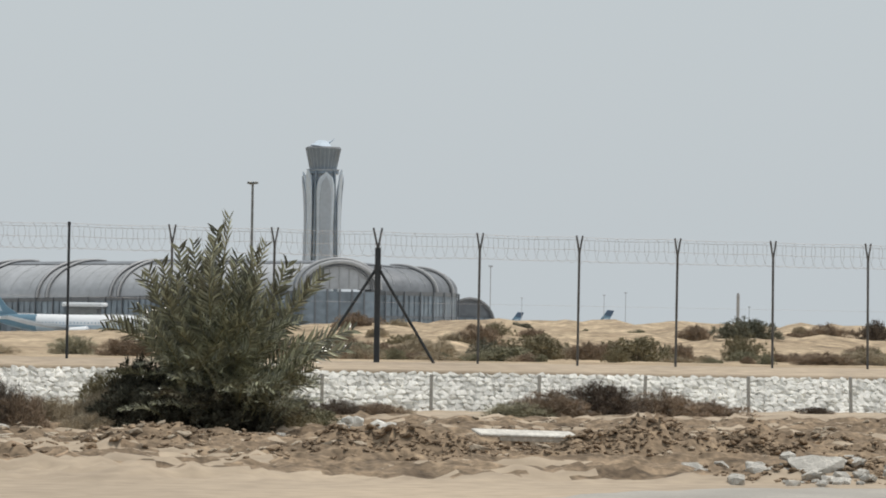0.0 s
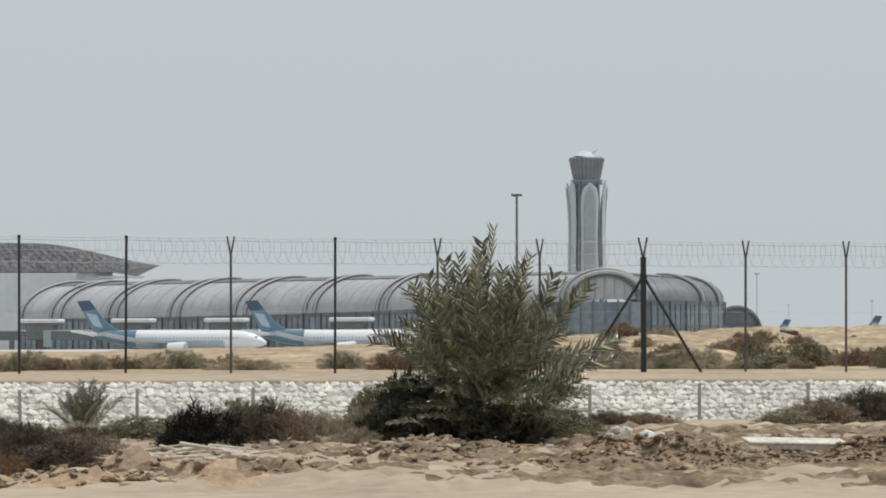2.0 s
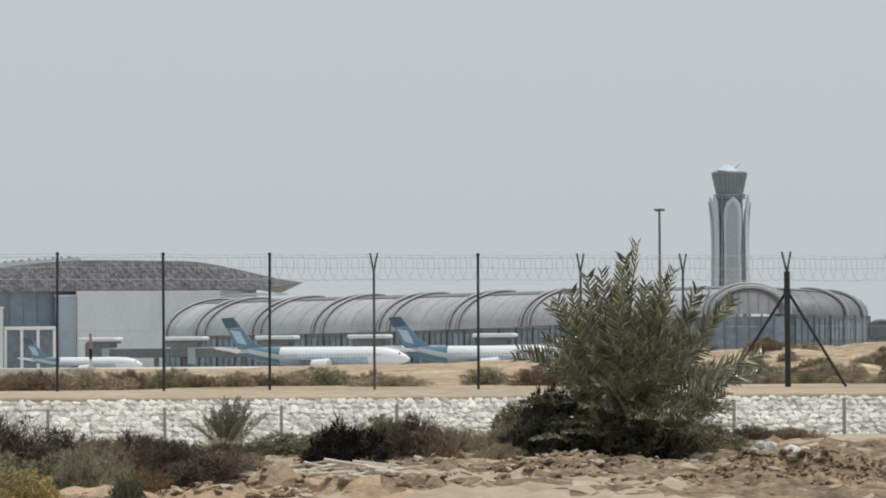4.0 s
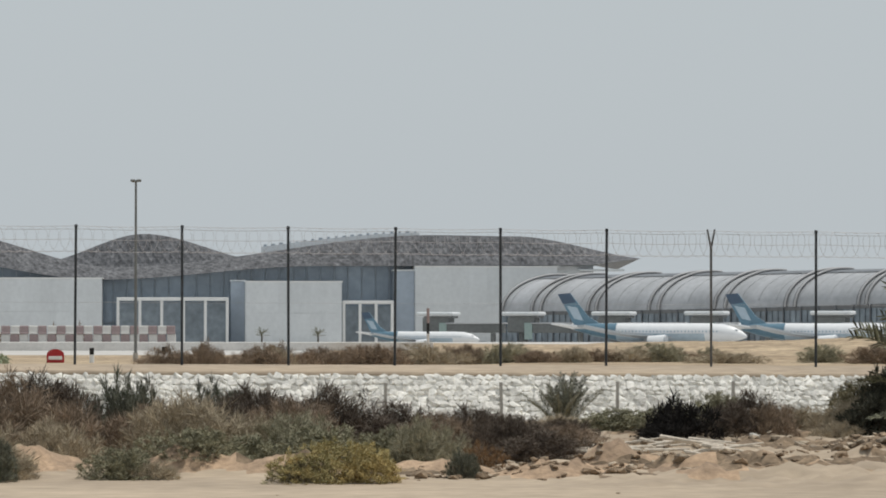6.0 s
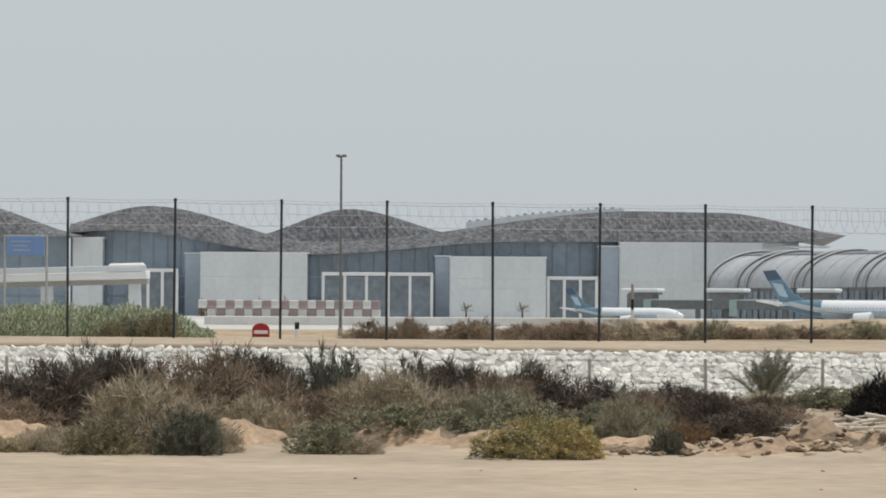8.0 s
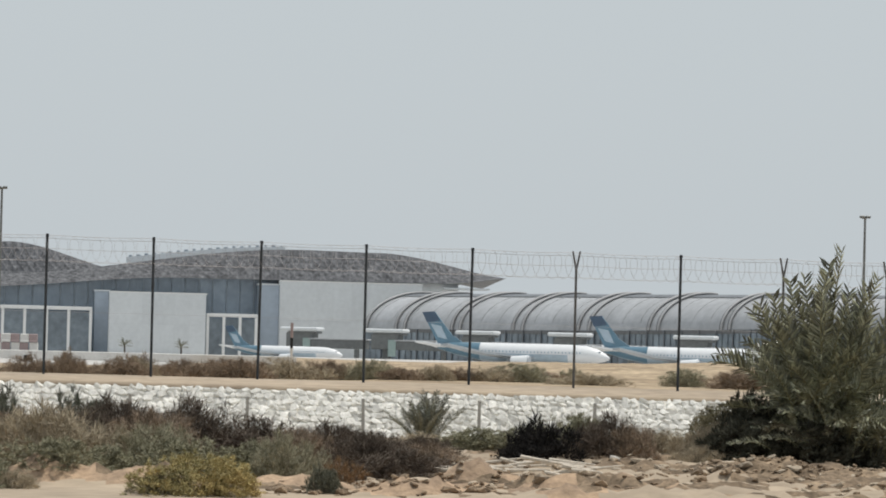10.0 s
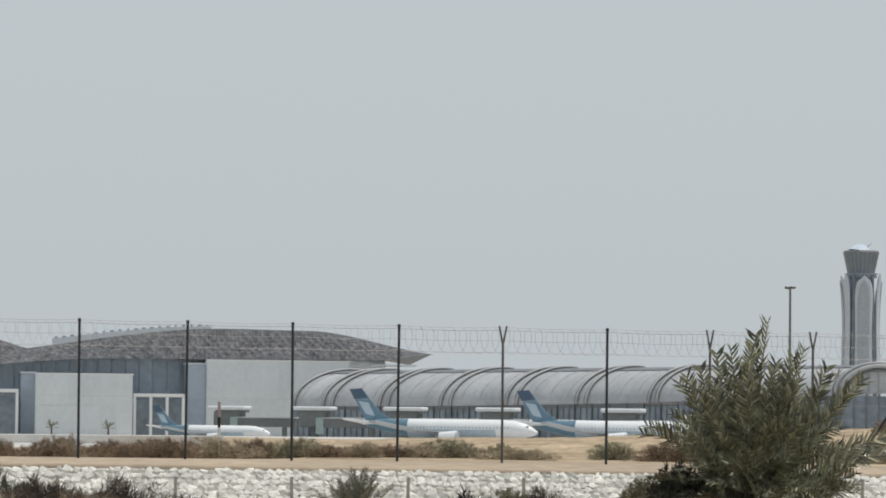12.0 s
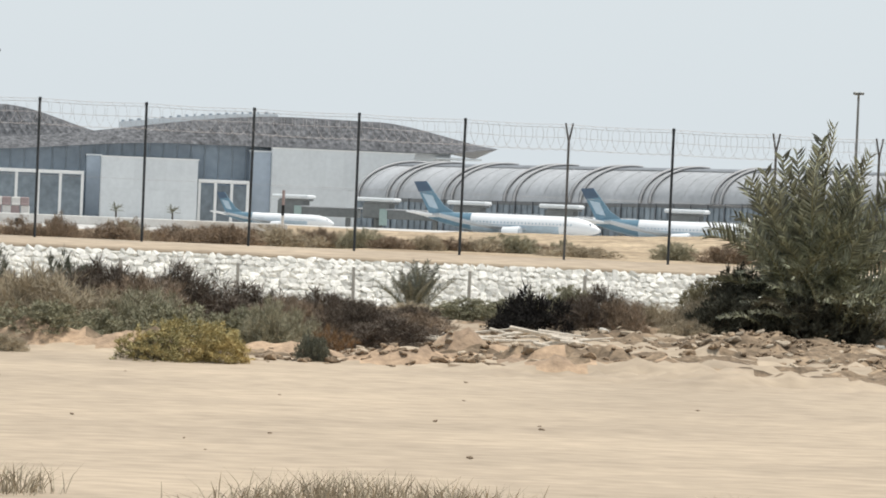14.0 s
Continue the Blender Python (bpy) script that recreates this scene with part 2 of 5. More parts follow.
def sweep(points, r, n=5):
    """Vertices and faces of a tube along points."""
    verts, faces = [], []
    pts = [Vector(p) for p in points]
    for i, p in enumerate(pts):
        d = (pts[min(i + 1, len(pts) - 1)] - pts[max(i - 1, 0)]).normalized()
        s = d.cross(Vector((0, 0, 1)))
        s = s.normalized() if s.length > 1e-3 else Vector((1, 0, 0))
        u = s.cross(d)
        rr = r(i / max(1, len(pts) - 1)) if callable(r) else r
        for k in range(n):
            a = 2 * math.pi * k / n
            verts.append(p + s * math.cos(a) * rr + u * math.sin(a) * rr)
    for i in range(len(pts) - 1):
        for k in range(n):
            faces.append((i * n + k, i * n + (k + 1) % n, (i + 1) * n + (k + 1) % n, (i + 1) * n + k))
    return verts, faces


def smooth01(t):
    t = max(0.0, min(1.0, t))
    return t * t * (3 - 2 * t)


def ramp(v, *stops):
    """Smooth steps between (value, height) stops."""
    for (a, ha), (b, hb) in zip(stops, stops[1:]):
        if v <= b:
            return ha + (hb - ha) * smooth01((v - a) / (b - a))
    return stops[-1][1]


# ---- ground ----
FENCE_Y, WALL_Y = 85.0, 82.2


def fence_z(x):
    return 1.51 - 0.0028 * max(-40, min(60, x))


def wall_top(x):
    return 1.34 - 0.004 * max(-40, min(60, x))


def wall_foot(x):
    return 0.24 + 0.004 * max(0, min(40, x))


MOUNDS = [  # x, y, half length, half depth, height: heaps of churned soil
    (14.6, 58.6, 1.3, 1.0, 0.34), (15.7, 58.2, 1.2, 1.0, 0.42), (16.6, 59.2, 0.9, 0.8, 0.2), (18.2, 58.2, 1.3, 0.8, 0.2), (19.4, 58.8, 1.2, 1.0, 0.44), (20.4, 59.4, 1.0, 0.9, 0.58),
    (18.3, 62.4, 2.2, 0.7, 0.24), (23.5, 63.5, 2.4, 0.8, 0.20), (21.9, 59.0, 0.9, 0.7, 0.3), (8.3, 57.8, 1.6, 1.0, 0.26), (6.5, 58.6, 1.0, 0.9, 0.26), (10.2, 59.5, 2.2, 1.1, 0.2),
    (-0.6, 58.4, 0.9, 0.6, 0.42), (1.0, 58.2, 1.1, 0.6, 0.40), (-3.0, 59.0, 1.2, 0.8, 0.42), (-7.3, 60.5, 1.8, 0.9, 0.36), (5.3, 57.3, 0.9, 0.6, 0.24),
    (24.6, 60.0, 2.4, 1.0, 0.14), (12.6, 64.0, 2.0, 1.3, 0.2), (3.6, 58.8, 1.2, 0.7, 0.26), (7.6, 55.2, 0.6, 0.4, 0.22), (20.6, 53.2, 1.2, 0.8, 0.26), (21.6, 53.4, 0.8, 0.6, 0.2),
]


def ground_z(x, y):
    if y < WALL_Y + 0.4:
        z = wall_foot(x) * smooth01((y - 54) / 24)
        zone = smooth01((y - 56.5 + 4.4 * smooth01((x - 3) / 4)) / (4.0 - 2.2 * smooth01((x - 5) / 4))) * (1 - 0.8 * smooth01((y - 72) / 6))
        if zone > 0 and -40 < x < 70:
            n = noise.fractal((x * 0.55, y * 0.7, 1.7), 1.0, 2.0, 4)
            n2 = noise.noise((x * 2.3, y * 2.6, 4.1))
            n3 = noise.noise((x * 4.7, y * 5.2, 6.3))
            ledge = 1 - abs(noise.noise((x * 0.32, y * 1.5, 14.0)))
            lump = 0.5 - abs(noise.noise((x * 1.25, y * 1.4, 21.0)))
            z += zone * (0.12 * n + 0.085 * n2 + 0.06 * n3) * (1.0 if x > 3 else 0.5) + zone * smooth01((x - 4) / 5) * (0.13 * ledge ** 4 + 0.16 * lump)
            for mx, my, a, b, h in MOUNDS:
                q = ((x - mx) / a) ** 2 + ((y - my) / b) ** 2
                if q < 4:
                    z += h * math.exp(-1.6 * q) * (1 + 0.55 * noise.noise((x * 2.2, y * 2.6, 8.0)) + 0.4 * noise.noise((x * 5.1, y * 5.1, 2.0)) - 0.7 * abs(noise.noise((x * 1.7, y * 2.1, 12.0))))
        elif y > 20:
            z += 0.02 * noise.noise((x * 0.3, y * 0.9, 3.0)) + 0.012 * noise.noise((x * 1.1, y * 4, 7.0))
        return z
    if y < FENCE_Y + 1.2:
        t = (y - WALL_Y - 0.4) / (FENCE_Y - WALL_Y - 0.4)
        return (wall_top(x) + 0.02) * (1 - smooth01(t)) + (fence_z(x) - 0.01) * smooth01(t) + 0.025 * noise.noise((x * 0.8, y * 2.0, 2.0))
    a = x / y
    near = fence_z(x) - 0.01
    # flat strip on the terminal side, dunes on the tower side
    mid = 0.95 + 0.06 * noise.noise((x * 0.1, y * 0.1, 0))
    flat = ramp(y, (86.2, near), (104, mid), (170, 0.90), (300, 0.42), (430, 0.55), (520, 0.2), (720, -4.5), (4900, -4.5))
    crest = ramp(a, (0.03, 0.9), (0.13, 1.65), (0.20, 1.95), (0.26, 2.18), (0.6, 2.32))
    hump = noise.fractal((x * 0.07, y * 0.05, 5.5), 1.0, 2.0, 4)
    fine = noise.fractal((x * 0.35, y * 0.25, 9.5), 1.0, 2.0, 3)
    k = smooth01((a - 0.2) / 0.06)
    dune = ramp(y, (86.2, near), (104, near - 0.05), (165, crest), (215, crest - 0.2), (300, 0.6), (520, 0.2), (720, -4.5), (4900, -4.5))
    if 92 < y < 320:
        f = smooth01((y - 92) / 25) * (1 - smooth01((y - 250) / 60))
        dune += f * (hump * (0.08 + 0.30 * k) + fine * 0.30 * (0.3 + k) + 0.10 * k * noise.noise((x * 1.3, y * 0.5, 3.0)))
    w = smooth01((a - 0.04) / 0.05)
    return flat * (1 - w) + dune * w


def spaced(*spans):
    out = []
    for a, b, step in spans:
        n = max(1, round((b - a) / step))
        out += [a + (b - a) * i / n for i in range(n)]
    return out + [spans[-1][1]]


GX = spaced((-4800, -900, 650), (-900, -120, 60), (-120, -16, 6), (-16, 40, 0.16), (40, 100, 1.2), (100, 400, 12), (400, 1000, 60), (1000, 4800, 600))
GY = spaced((-4800, -300, 900), (-300, 0, 60), (0, 40, 1.0), (40, 51, 0.5), (51, 74, 0.16), (74, WALL_Y + 0.2, 0.4), (WALL_Y + 0.2, WALL_Y + 0.45, 0.25), (WALL_Y + 0.45, 87, 0.4), (87, 220, 1.2), (220, 800, 15), (800, 1600, 80), (1600, 4800, 600))
gv = [(x, y, ground_z(x, y)) for y in GY for x in GX]
gw = len(GX)
gf = [(j * gw + i, j * gw + i + 1, (j + 1) * gw + i + 1, (j + 1) * gw + i) for j in range(len(GY) - 1) for i in range(gw - 1)]
ground = link("ground", gv, gf, [SAND, SOIL, DUNE, APRON, BANK], smooth=True)
slots = []
for j in range(len(GY) - 1):
    y = (GY[j] + GY[j + 1]) / 2
    for i in range(gw - 1):
        x = (GX[i] + GX[i + 1]) / 2
        s = 0
        if 430 < y < 1700 or (200 < y <= 430 and x < 0.03 * y):
            s = 3
        elif y > 87:
            s = 2
        elif 53 < y < 78:
            n = noise.fractal((x * 0.28, y * 1.3, 6.0), 1.0, 2.0, 4)
            edge = smooth01((y - (57 if x < 6 else 54 - 2.5 * smooth01((x - 9) / 3))) / 3) * (1 - smooth01((y - 72) / 6))
            heap = max([math.exp(-0.8 * (((x - mx) / a) ** 2 + ((y - my) / b) ** 2)) for mx, my, a, b, h in MOUNDS if mx > 12] or [0])
            s = 1 if n * 0.8 + edge * (0.52 + 0.3 * smooth01((x - 12) / 2) if x > 12 else 0.34 + 0.2 * smooth01((x - 5) / 3)) + 0.8 * heap > 0.55 else 0
            if s == 0 and any(((x - mx) / a) ** 2 + ((y - my) / b) ** 2 < 1.1 for mx, my, a, b, h in MOUNDS if mx < 9.0):
                s = 4
        slots.append(s)
ground.data.polygons.foreach_set("material_index", slots)
tagged(ground, "pale desert sand with churned soil heaps and low dunes", "ground", kind="structure")

# ---- stone wall ----
WALL_X0, WALL_X1 = -13.0, 41.0
wall = empty("stone_wall", 0, WALL_Y, 0, label="low retaining wall of pale rough limestone blocks below the fence", category="wall", kind="structure")
SLOPE0, SLOPE1 = -0.75, 0.25                     # the pitched face runs back from its foot to its top
bm = bmesh.new()
NW = 54
for i in range(NW):
    xa, xb = WALL_X0 + (WALL_X1 - WALL_X0) * i / NW, WALL_X0 + (WALL_X1 - WALL_X0) * (i + 1) / NW
    vs = [bm.verts.new(p) for p in ((xa, SLOPE0 - 0.2, wall_foot(xa) - 0.3), (xb, SLOPE0 - 0.2, wall_foot(xb) - 0.3), (xb, SLOPE1, wall_top(xb) - 0.03), (xa, SLOPE1, wall_top(xa) - 0.03),
                                    (xb, 0.7, wall_top(xb)), (xa, 0.7, wall_top(xa)))]
    for f in ((0, 1, 2, 3), (3, 2, 4, 5)):
        bm.faces.new([vs[k] for k in f])
part("backing", bm, MORTAR, wall)


def rough_block(seed, points=15):
    """An angular broken stone, about one unit across."""
    q = random.Random(seed)
    b = bmesh.new()
    for _ in range(points):
        d = Vector((q.gauss(0, 1), q.gauss(0, 1), q.gauss(0, 1))).normalized()
        k = (abs(d.x) ** 4 + abs(d.y) ** 4 + abs(d.z) ** 4) ** 0.25
        b.verts.new(d * 0.52 / k * q.uniform(0.88, 1.05))
    r = bmesh.ops.convex_hull(b, input=b.verts)
    bmesh.ops.delete(b, geom=[v for v in b.verts if not v.link_faces], context="VERTS")
    b.verts.index_update()
    return b


stone_meshes = []
for s in range(10):
    b = rough_block(s)
    me = bpy.data.meshes.new("stone")
    b.to_mesh(me)
    b.free()
    me.materials.append(STONE)
    stone_meshes.append(me)
rest_v, rest_f = [], []
rnd = random.Random(4)
made = 0
courses = 9
for c in range(courses):
    x = WALL_X0 + rnd.uniform(0, 0.2)
    while x < WALL_X1:
        w = rnd.uniform(0.13, 0.27)
        lo, hi = wall_foot(x) - 0.05, wall_top(x) - 0.03
        t = (c + 0.5 + rnd.uniform(-0.2, 0.2)) / courses
        run = SLOPE1 - SLOPE0
        h = math.hypot(hi - lo, run) / courses * rnd.uniform(0.85, 1.2)
        lean = math.atan2(run, hi - lo)
        m = (Matrix.Translation((x + w / 2, SLOPE0 + run * t + rnd.uniform(-0.02, 0.02), lo + (hi - lo) * t)) @ Matrix.Rotation(-lean, 4, "X")
             @ Euler((rnd.uniform(-0.14, 0.14), rnd.uniform(-0.6, 0.6), rnd.uniform(-0.12, 0.12))).to_matrix().to_4x4() @ Matrix.Diagonal((w * 1.13, 0.13, h * 1.14, 1)))
        me = stone_meshes[rnd.randrange(10)]
        if made < 300 and (9.4 < x < 11.0 or 22.0 < x < 27.0):
            ob = new("stone", me)
            ob.parent, ob.matrix_basis = wall, m
            made += 1
        else:
            o = len(rest_v)
            rest_v += [m @ v.co for v in me.vertices]
            rest_f += [[o + k for k in p.vertices] for p in me.polygons]
        x += w * 0.97
v, f = sweep([(x, 0.32, wall_top(x) - 0.03) for x in spaced((WALL_X0, WALL_X1, 1.0))], 0.09, 8)
link("coping", v, f, SAND, wall, smooth=True)
tagged(link("stones", rest_v, rest_f, STONE_REST, wall), kind="stuff")

# short posts at the foot of the wall
post_bm = bmesh.new()
add_box(post_bm, (0, 0, 0.46), (0.07, 0.07, 0.92), None, 0.008)
marker = part("short_post", post_bm, CONC_POST)
tagged(marker, "short grey concrete post standing before the stone wall", "post", "short posts along the wall")
SHORT = [-9.3 + 2.62 * k for k in range(19)]
marker.matrix_basis = pose(SHORT[0], WALL_Y - 1.05, wall_foot(SHORT[0]) - 0.03)
for x in SHORT[1:]:
    copy_thing(marker, pose(x, WALL_Y - 1.05, wall_foot(x) - 0.03, 0, rnd.uniform(-1.5, 1.5)))

# ---- fence ----
fence = empty("security_fence", 0, FENCE_Y, 0, label="tall airport security fence with dark posts and coiled razor wire", category="fence")
POSTS = [(-8.32 + 2.503 * k, k in (8, 10, 11)) for k in range(-1, 12)] + [(24.36 + 2.56 * k, True) for k in range(6)]


def fence_h(x):
    return 3.27 - 0.003 * x


def fence_post(x, forked):
    b, h = fence_z(x), fence_h(x)
    bm = bmesh.new()
    top = h - 0.42 if forked else h - 0.02
    add_rod(bm, (0, 0, -0.1), (0, 0, top), 0.032 if not forked else 0.03, None, 10)
    post = part("post", bm, POST if not forked else POST_GREY, fence)
    post.matrix_basis = pose(x, 0, b, 0, rnd.uniform(-0.5, 0.5))
    if forked:
        for s in (-1, 1):
            part("arm", rod_bm((0, 0, top - 0.04), (0.095 * s, 0.05 * s, h), 0.024, 0.022), POST_GREY, post)
    else:
        part("cap", rod_bm((0, 0, top - 0.05), (0, 0, h), 0.042, 0.036, 10), POST, post)
    return post


for x, forked in POSTS:
    fence_post(x, forked)
# braced corner post
cx = 21.80
cb = fence_z(cx)
corner = part("corner_post", rod_bm((0, 0, -0.1), (0, 0, 2.78), 0.072, None, 14), POST, fence, "thick black corner post")
corner.matrix_basis = pose(cx, 0, cb)
for s in (-1, 1):
    part("arm", rod_bm((0, 0, 2.74), (0.11 * s, 0.05, 3.26), 0.028, 0.024), POST_GREY, corner)
part("brace", rod_bm((0, 0.05, 2.30), (-1.42, 0.35, 0.06), 0.036), POST, corner)
part("brace", rod_bm((0, -0.05, 2.30), (1.42, -0.1, -0.02), 0.036), POST, corner)
part("collar", rod_bm((0, 0, 2.22), (0, 0, 2.36), 0.09, None, 14), POST, corner)

FX0, FX1 = -10.9, 37.2
coil = []
steps = int((FX1 - FX0) / 0.26 * 14)
for i in range(steps):
    u = i / 14
    x = FX0 + u * 0.26
    a = 2 * math.pi * u
    r = 0.30 * (1 + 0.07 * noise.noise((x * 0.9, 0, 3)))
    cz = fence_z(x) + fence_h(x) - 0.36 + 0.03 * noise.noise((x * 0.5, 2, 0))
    coil.append((x + 0.17 * math.cos(a), r * 0.5 * math.cos(a), cz + r * math.sin(a)))
cut = [i for i, p in enumerate(coil) if p[0] < 9.2][-1]
for run, r in ((coil[:cut], 0.003), (coil[cut - 1:], 0.0038)):
    v, f = sweep(run, r, 4)
    link("razor_coil", v, f, WIRE, fence, label="thin coiled razor wire")
for dz in (-0.03, -0.10, -0.34, -0.62):
    pts = [(x, 0.03, fence_z(x) + fence_h(x) + dz - 0.025 * math.sin(math.pi * (((x + 8.32) / 2.503) % 1))) for x in spaced((FX0, FX1, 0.4))]
    v, f = sweep(pts, 0.0045, 4)
    link("strand", v, f, WIRE, fence)
for dz in (1.45,):
    v, f = sweep([(x, 0.03, fence_z(x) + dz) for x in spaced((FX0, FX1, 2.0))], 0.0025, 4)
    link("strand", v, f, WIRE, fence)


# ---- plants ----
def twig_bush(kind, seed, sprays=520, blades=30, stems=150, length=0.13, width=0.0048, spread=0.5, upright=0.6):
    """A mound of many small sprays of twigs on rounded lobes; one unit in radius and in height, base at z=0. Returns stems and foliage data."""
    g = np.random.default_rng(seed)
    lobes = [(g.uniform(-0.62, 0.62), g.uniform(-0.5, 0.5), g.uniform(0.36, 0.52)) for _ in range(11)] + [(0, 0, 0.58)]
    lobes = np.array([(a, b, g.uniform(0.82, 1.08) * (1 - 0.5 * (a * a + b * b)) * 0.55 / c, c) for a, b, c in lobes])
    k = g.integers(len(lobes), size=sprays)
    ang, el = g.uniform(0, 2 * np.pi, sprays), np.arcsin(g.uniform(-0.1, 1.0, sprays))
    out = np.stack([np.cos(el) * np.cos(ang), np.cos(el) * np.sin(ang), np.sin(el)], 1)
    rad = lobes[k, 3] * (1 - 0.5 * g.uniform(0, 1, sprays) ** 2.2)
    c = np.stack([lobes[k, 0], lobes[k, 1], np.zeros(sprays)], 1) + out * rad[:, None]
    c[:, 2] *= 1.6 * lobes[k, 2]
    axis = out * 0.7 + np.array([0, 0, upright]) + g.normal(0, 0.3, (sprays, 3))
    axis /= np.linalg.norm(axis, axis=1)[:, None]
    n = sprays * blades
    size = np.repeat(g.uniform(0.7, 1.35, sprays), blades)
    p = np.repeat(c, blades, 0) + g.normal(0, 0.022, (n, 3))
    d = np.repeat(axis, blades, 0) + g.normal(0, spread, (n, 3))
    d /= np.linalg.norm(d, axis=1)[:, None]
    q = np.cross(d, g.normal(0, 1, (n, 3)))
    q /= np.linalg.norm(q, axis=1)[:, None]
    ln = (length * size * g.uniform(0.5, 1.3, n))[:, None]
    wd = (width * g.uniform(0.7, 1.4, n))[:, None]
    along = g.uniform(-0.3, 0.5, n)[:, None] * length
    p = p + np.repeat(axis, blades, 0) * along
    fv = np.stack([p, p + d * ln * 0.45 + q * wd, p + d * ln, p + d * ln * 0.45 - q * wd], 1).reshape(-1, 3)
    sx, sz = np.percentile(np.abs(fv[:, 0]), 97), np.percentile(fv[:, 2], 99.4)
    fv[:, :2] /= sx
    c[:, :2] /= sx
    fv[:, 2], c[:, 2] = np.maximum(fv[:, 2] / sz, 0.0), np.maximum(c[:, 2] / sz, 0.02)
    sv, sf = [], []
    for i in range(min(stems, sprays)):
        tip = c[i]
        base = np.array([tip[0] * 0.35, tip[1] * 0.35, 0.0]) + g.normal(0, 0.03, 3) * (1, 1, 0)
        mid = base * 0.5 + tip * 0.5 + np.array([0, 0, 0.05])
        side = np.array([-np.sin(ang[i]), np.cos(ang[i]), 0]) * g.uniform(0.004, 0.009)
        o = len(sv)
        sv += [base - side, base + side, mid - side, mid + side, tip]
        sf += [(o, o + 1, o + 3, o + 2), (o + 2, o + 3, o + 4)]
    return sv, sf, fv.tolist(), np.arange(n * 4).reshape(-1, 4).tolist()


def bush_thing(name, kind, seed, label, category, group, **kw):
    sv, sf, fv, ff = twig_bush(kind, seed, **kw)
    top = empty(name, 0, 0, -50, label=label, category=category, group=group)
    link("twig_frame", sv, sf, STEM, top)
    link("foliage", fv, ff, LEAF[kind], top)
    return top


def scatter_bush(proto, used, x, y, w, h, rz=0, z=None, d=None):
    """Puts a bush of width w and height h at x, y; the first use moves the prototype itself."""
    m = pose(x, y, (ground_z(x, y) if z is None else z) - 0.04, 0, 0, rz)
    if proto.name in used:
        ob = copy_thing(proto, m)
    else:
        ob = proto
        ob.matrix_basis = m
        used.add(proto.name)
    ob.scale = (w / 2, (d or min(w, 2.2)) / 2, 0.9 * h)
    return ob


USED = set()
TWIGGY = dict(length=0.15, width=0.0050, spread=0.6, upright=0.35)
LEAFY = dict(length=0.075, width=0.0085, spread=0.75, upright=0.4)
KINDS = {
    "dark": ("shrub", "dark brown leafless desert shrub with tangled twigs", TWIGGY),
    "brown": ("shrub", "dry reddish-brown desert shrub with fine twigs", TWIGGY),
    "tan": ("shrub", "dry tan-grey twiggy desert shrub", TWIGGY),
    "pale": ("shrub", "pale grey-green shrub with dry upright twigs", TWIGGY),
    "olive": ("shrub", "olive-green shrub with small dusty leaves", LEAFY),
    "yellow": ("shrub", "yellow-green low saltbush on the sand", LEAFY),
    "green": ("shrub", "grey-green shrub with dusty leaves", LEAFY),
    "sage": ("shrub", "dark grey-green upright desert shrub", dict(length=0.13, width=0.007, spread=0.5, upright=0.6)),
    "black": ("brush_heap", "heap of blackened dead brush", dict(sprays=200, blades=26, length=0.2, width=0.014, spread=0.8, upright=0.3)),
    "under": ("shrub", "undergrowth round the palm foot, its leaves coloured dark for shade", dict(length=0.11, width=0.011, spread=0.7, upright=0.4)),
    "rust": ("shrub", "small rust-brown dead bush", dict(sprays=160, blades=24, length=0.16, width=0.009)),
}
PROTO = {}
for s, (kind, (nm, lab, kw)) in enumerate(KINDS.items()):
    PROTO[kind] = [bush_thing(nm, kind, 20 + s * 3 + i, lab, "shrub" if nm == "shrub" else "brush heap", "desert shrubs", **kw) for i in range(1 if kind in ("black", "rust", "under") else 2)]
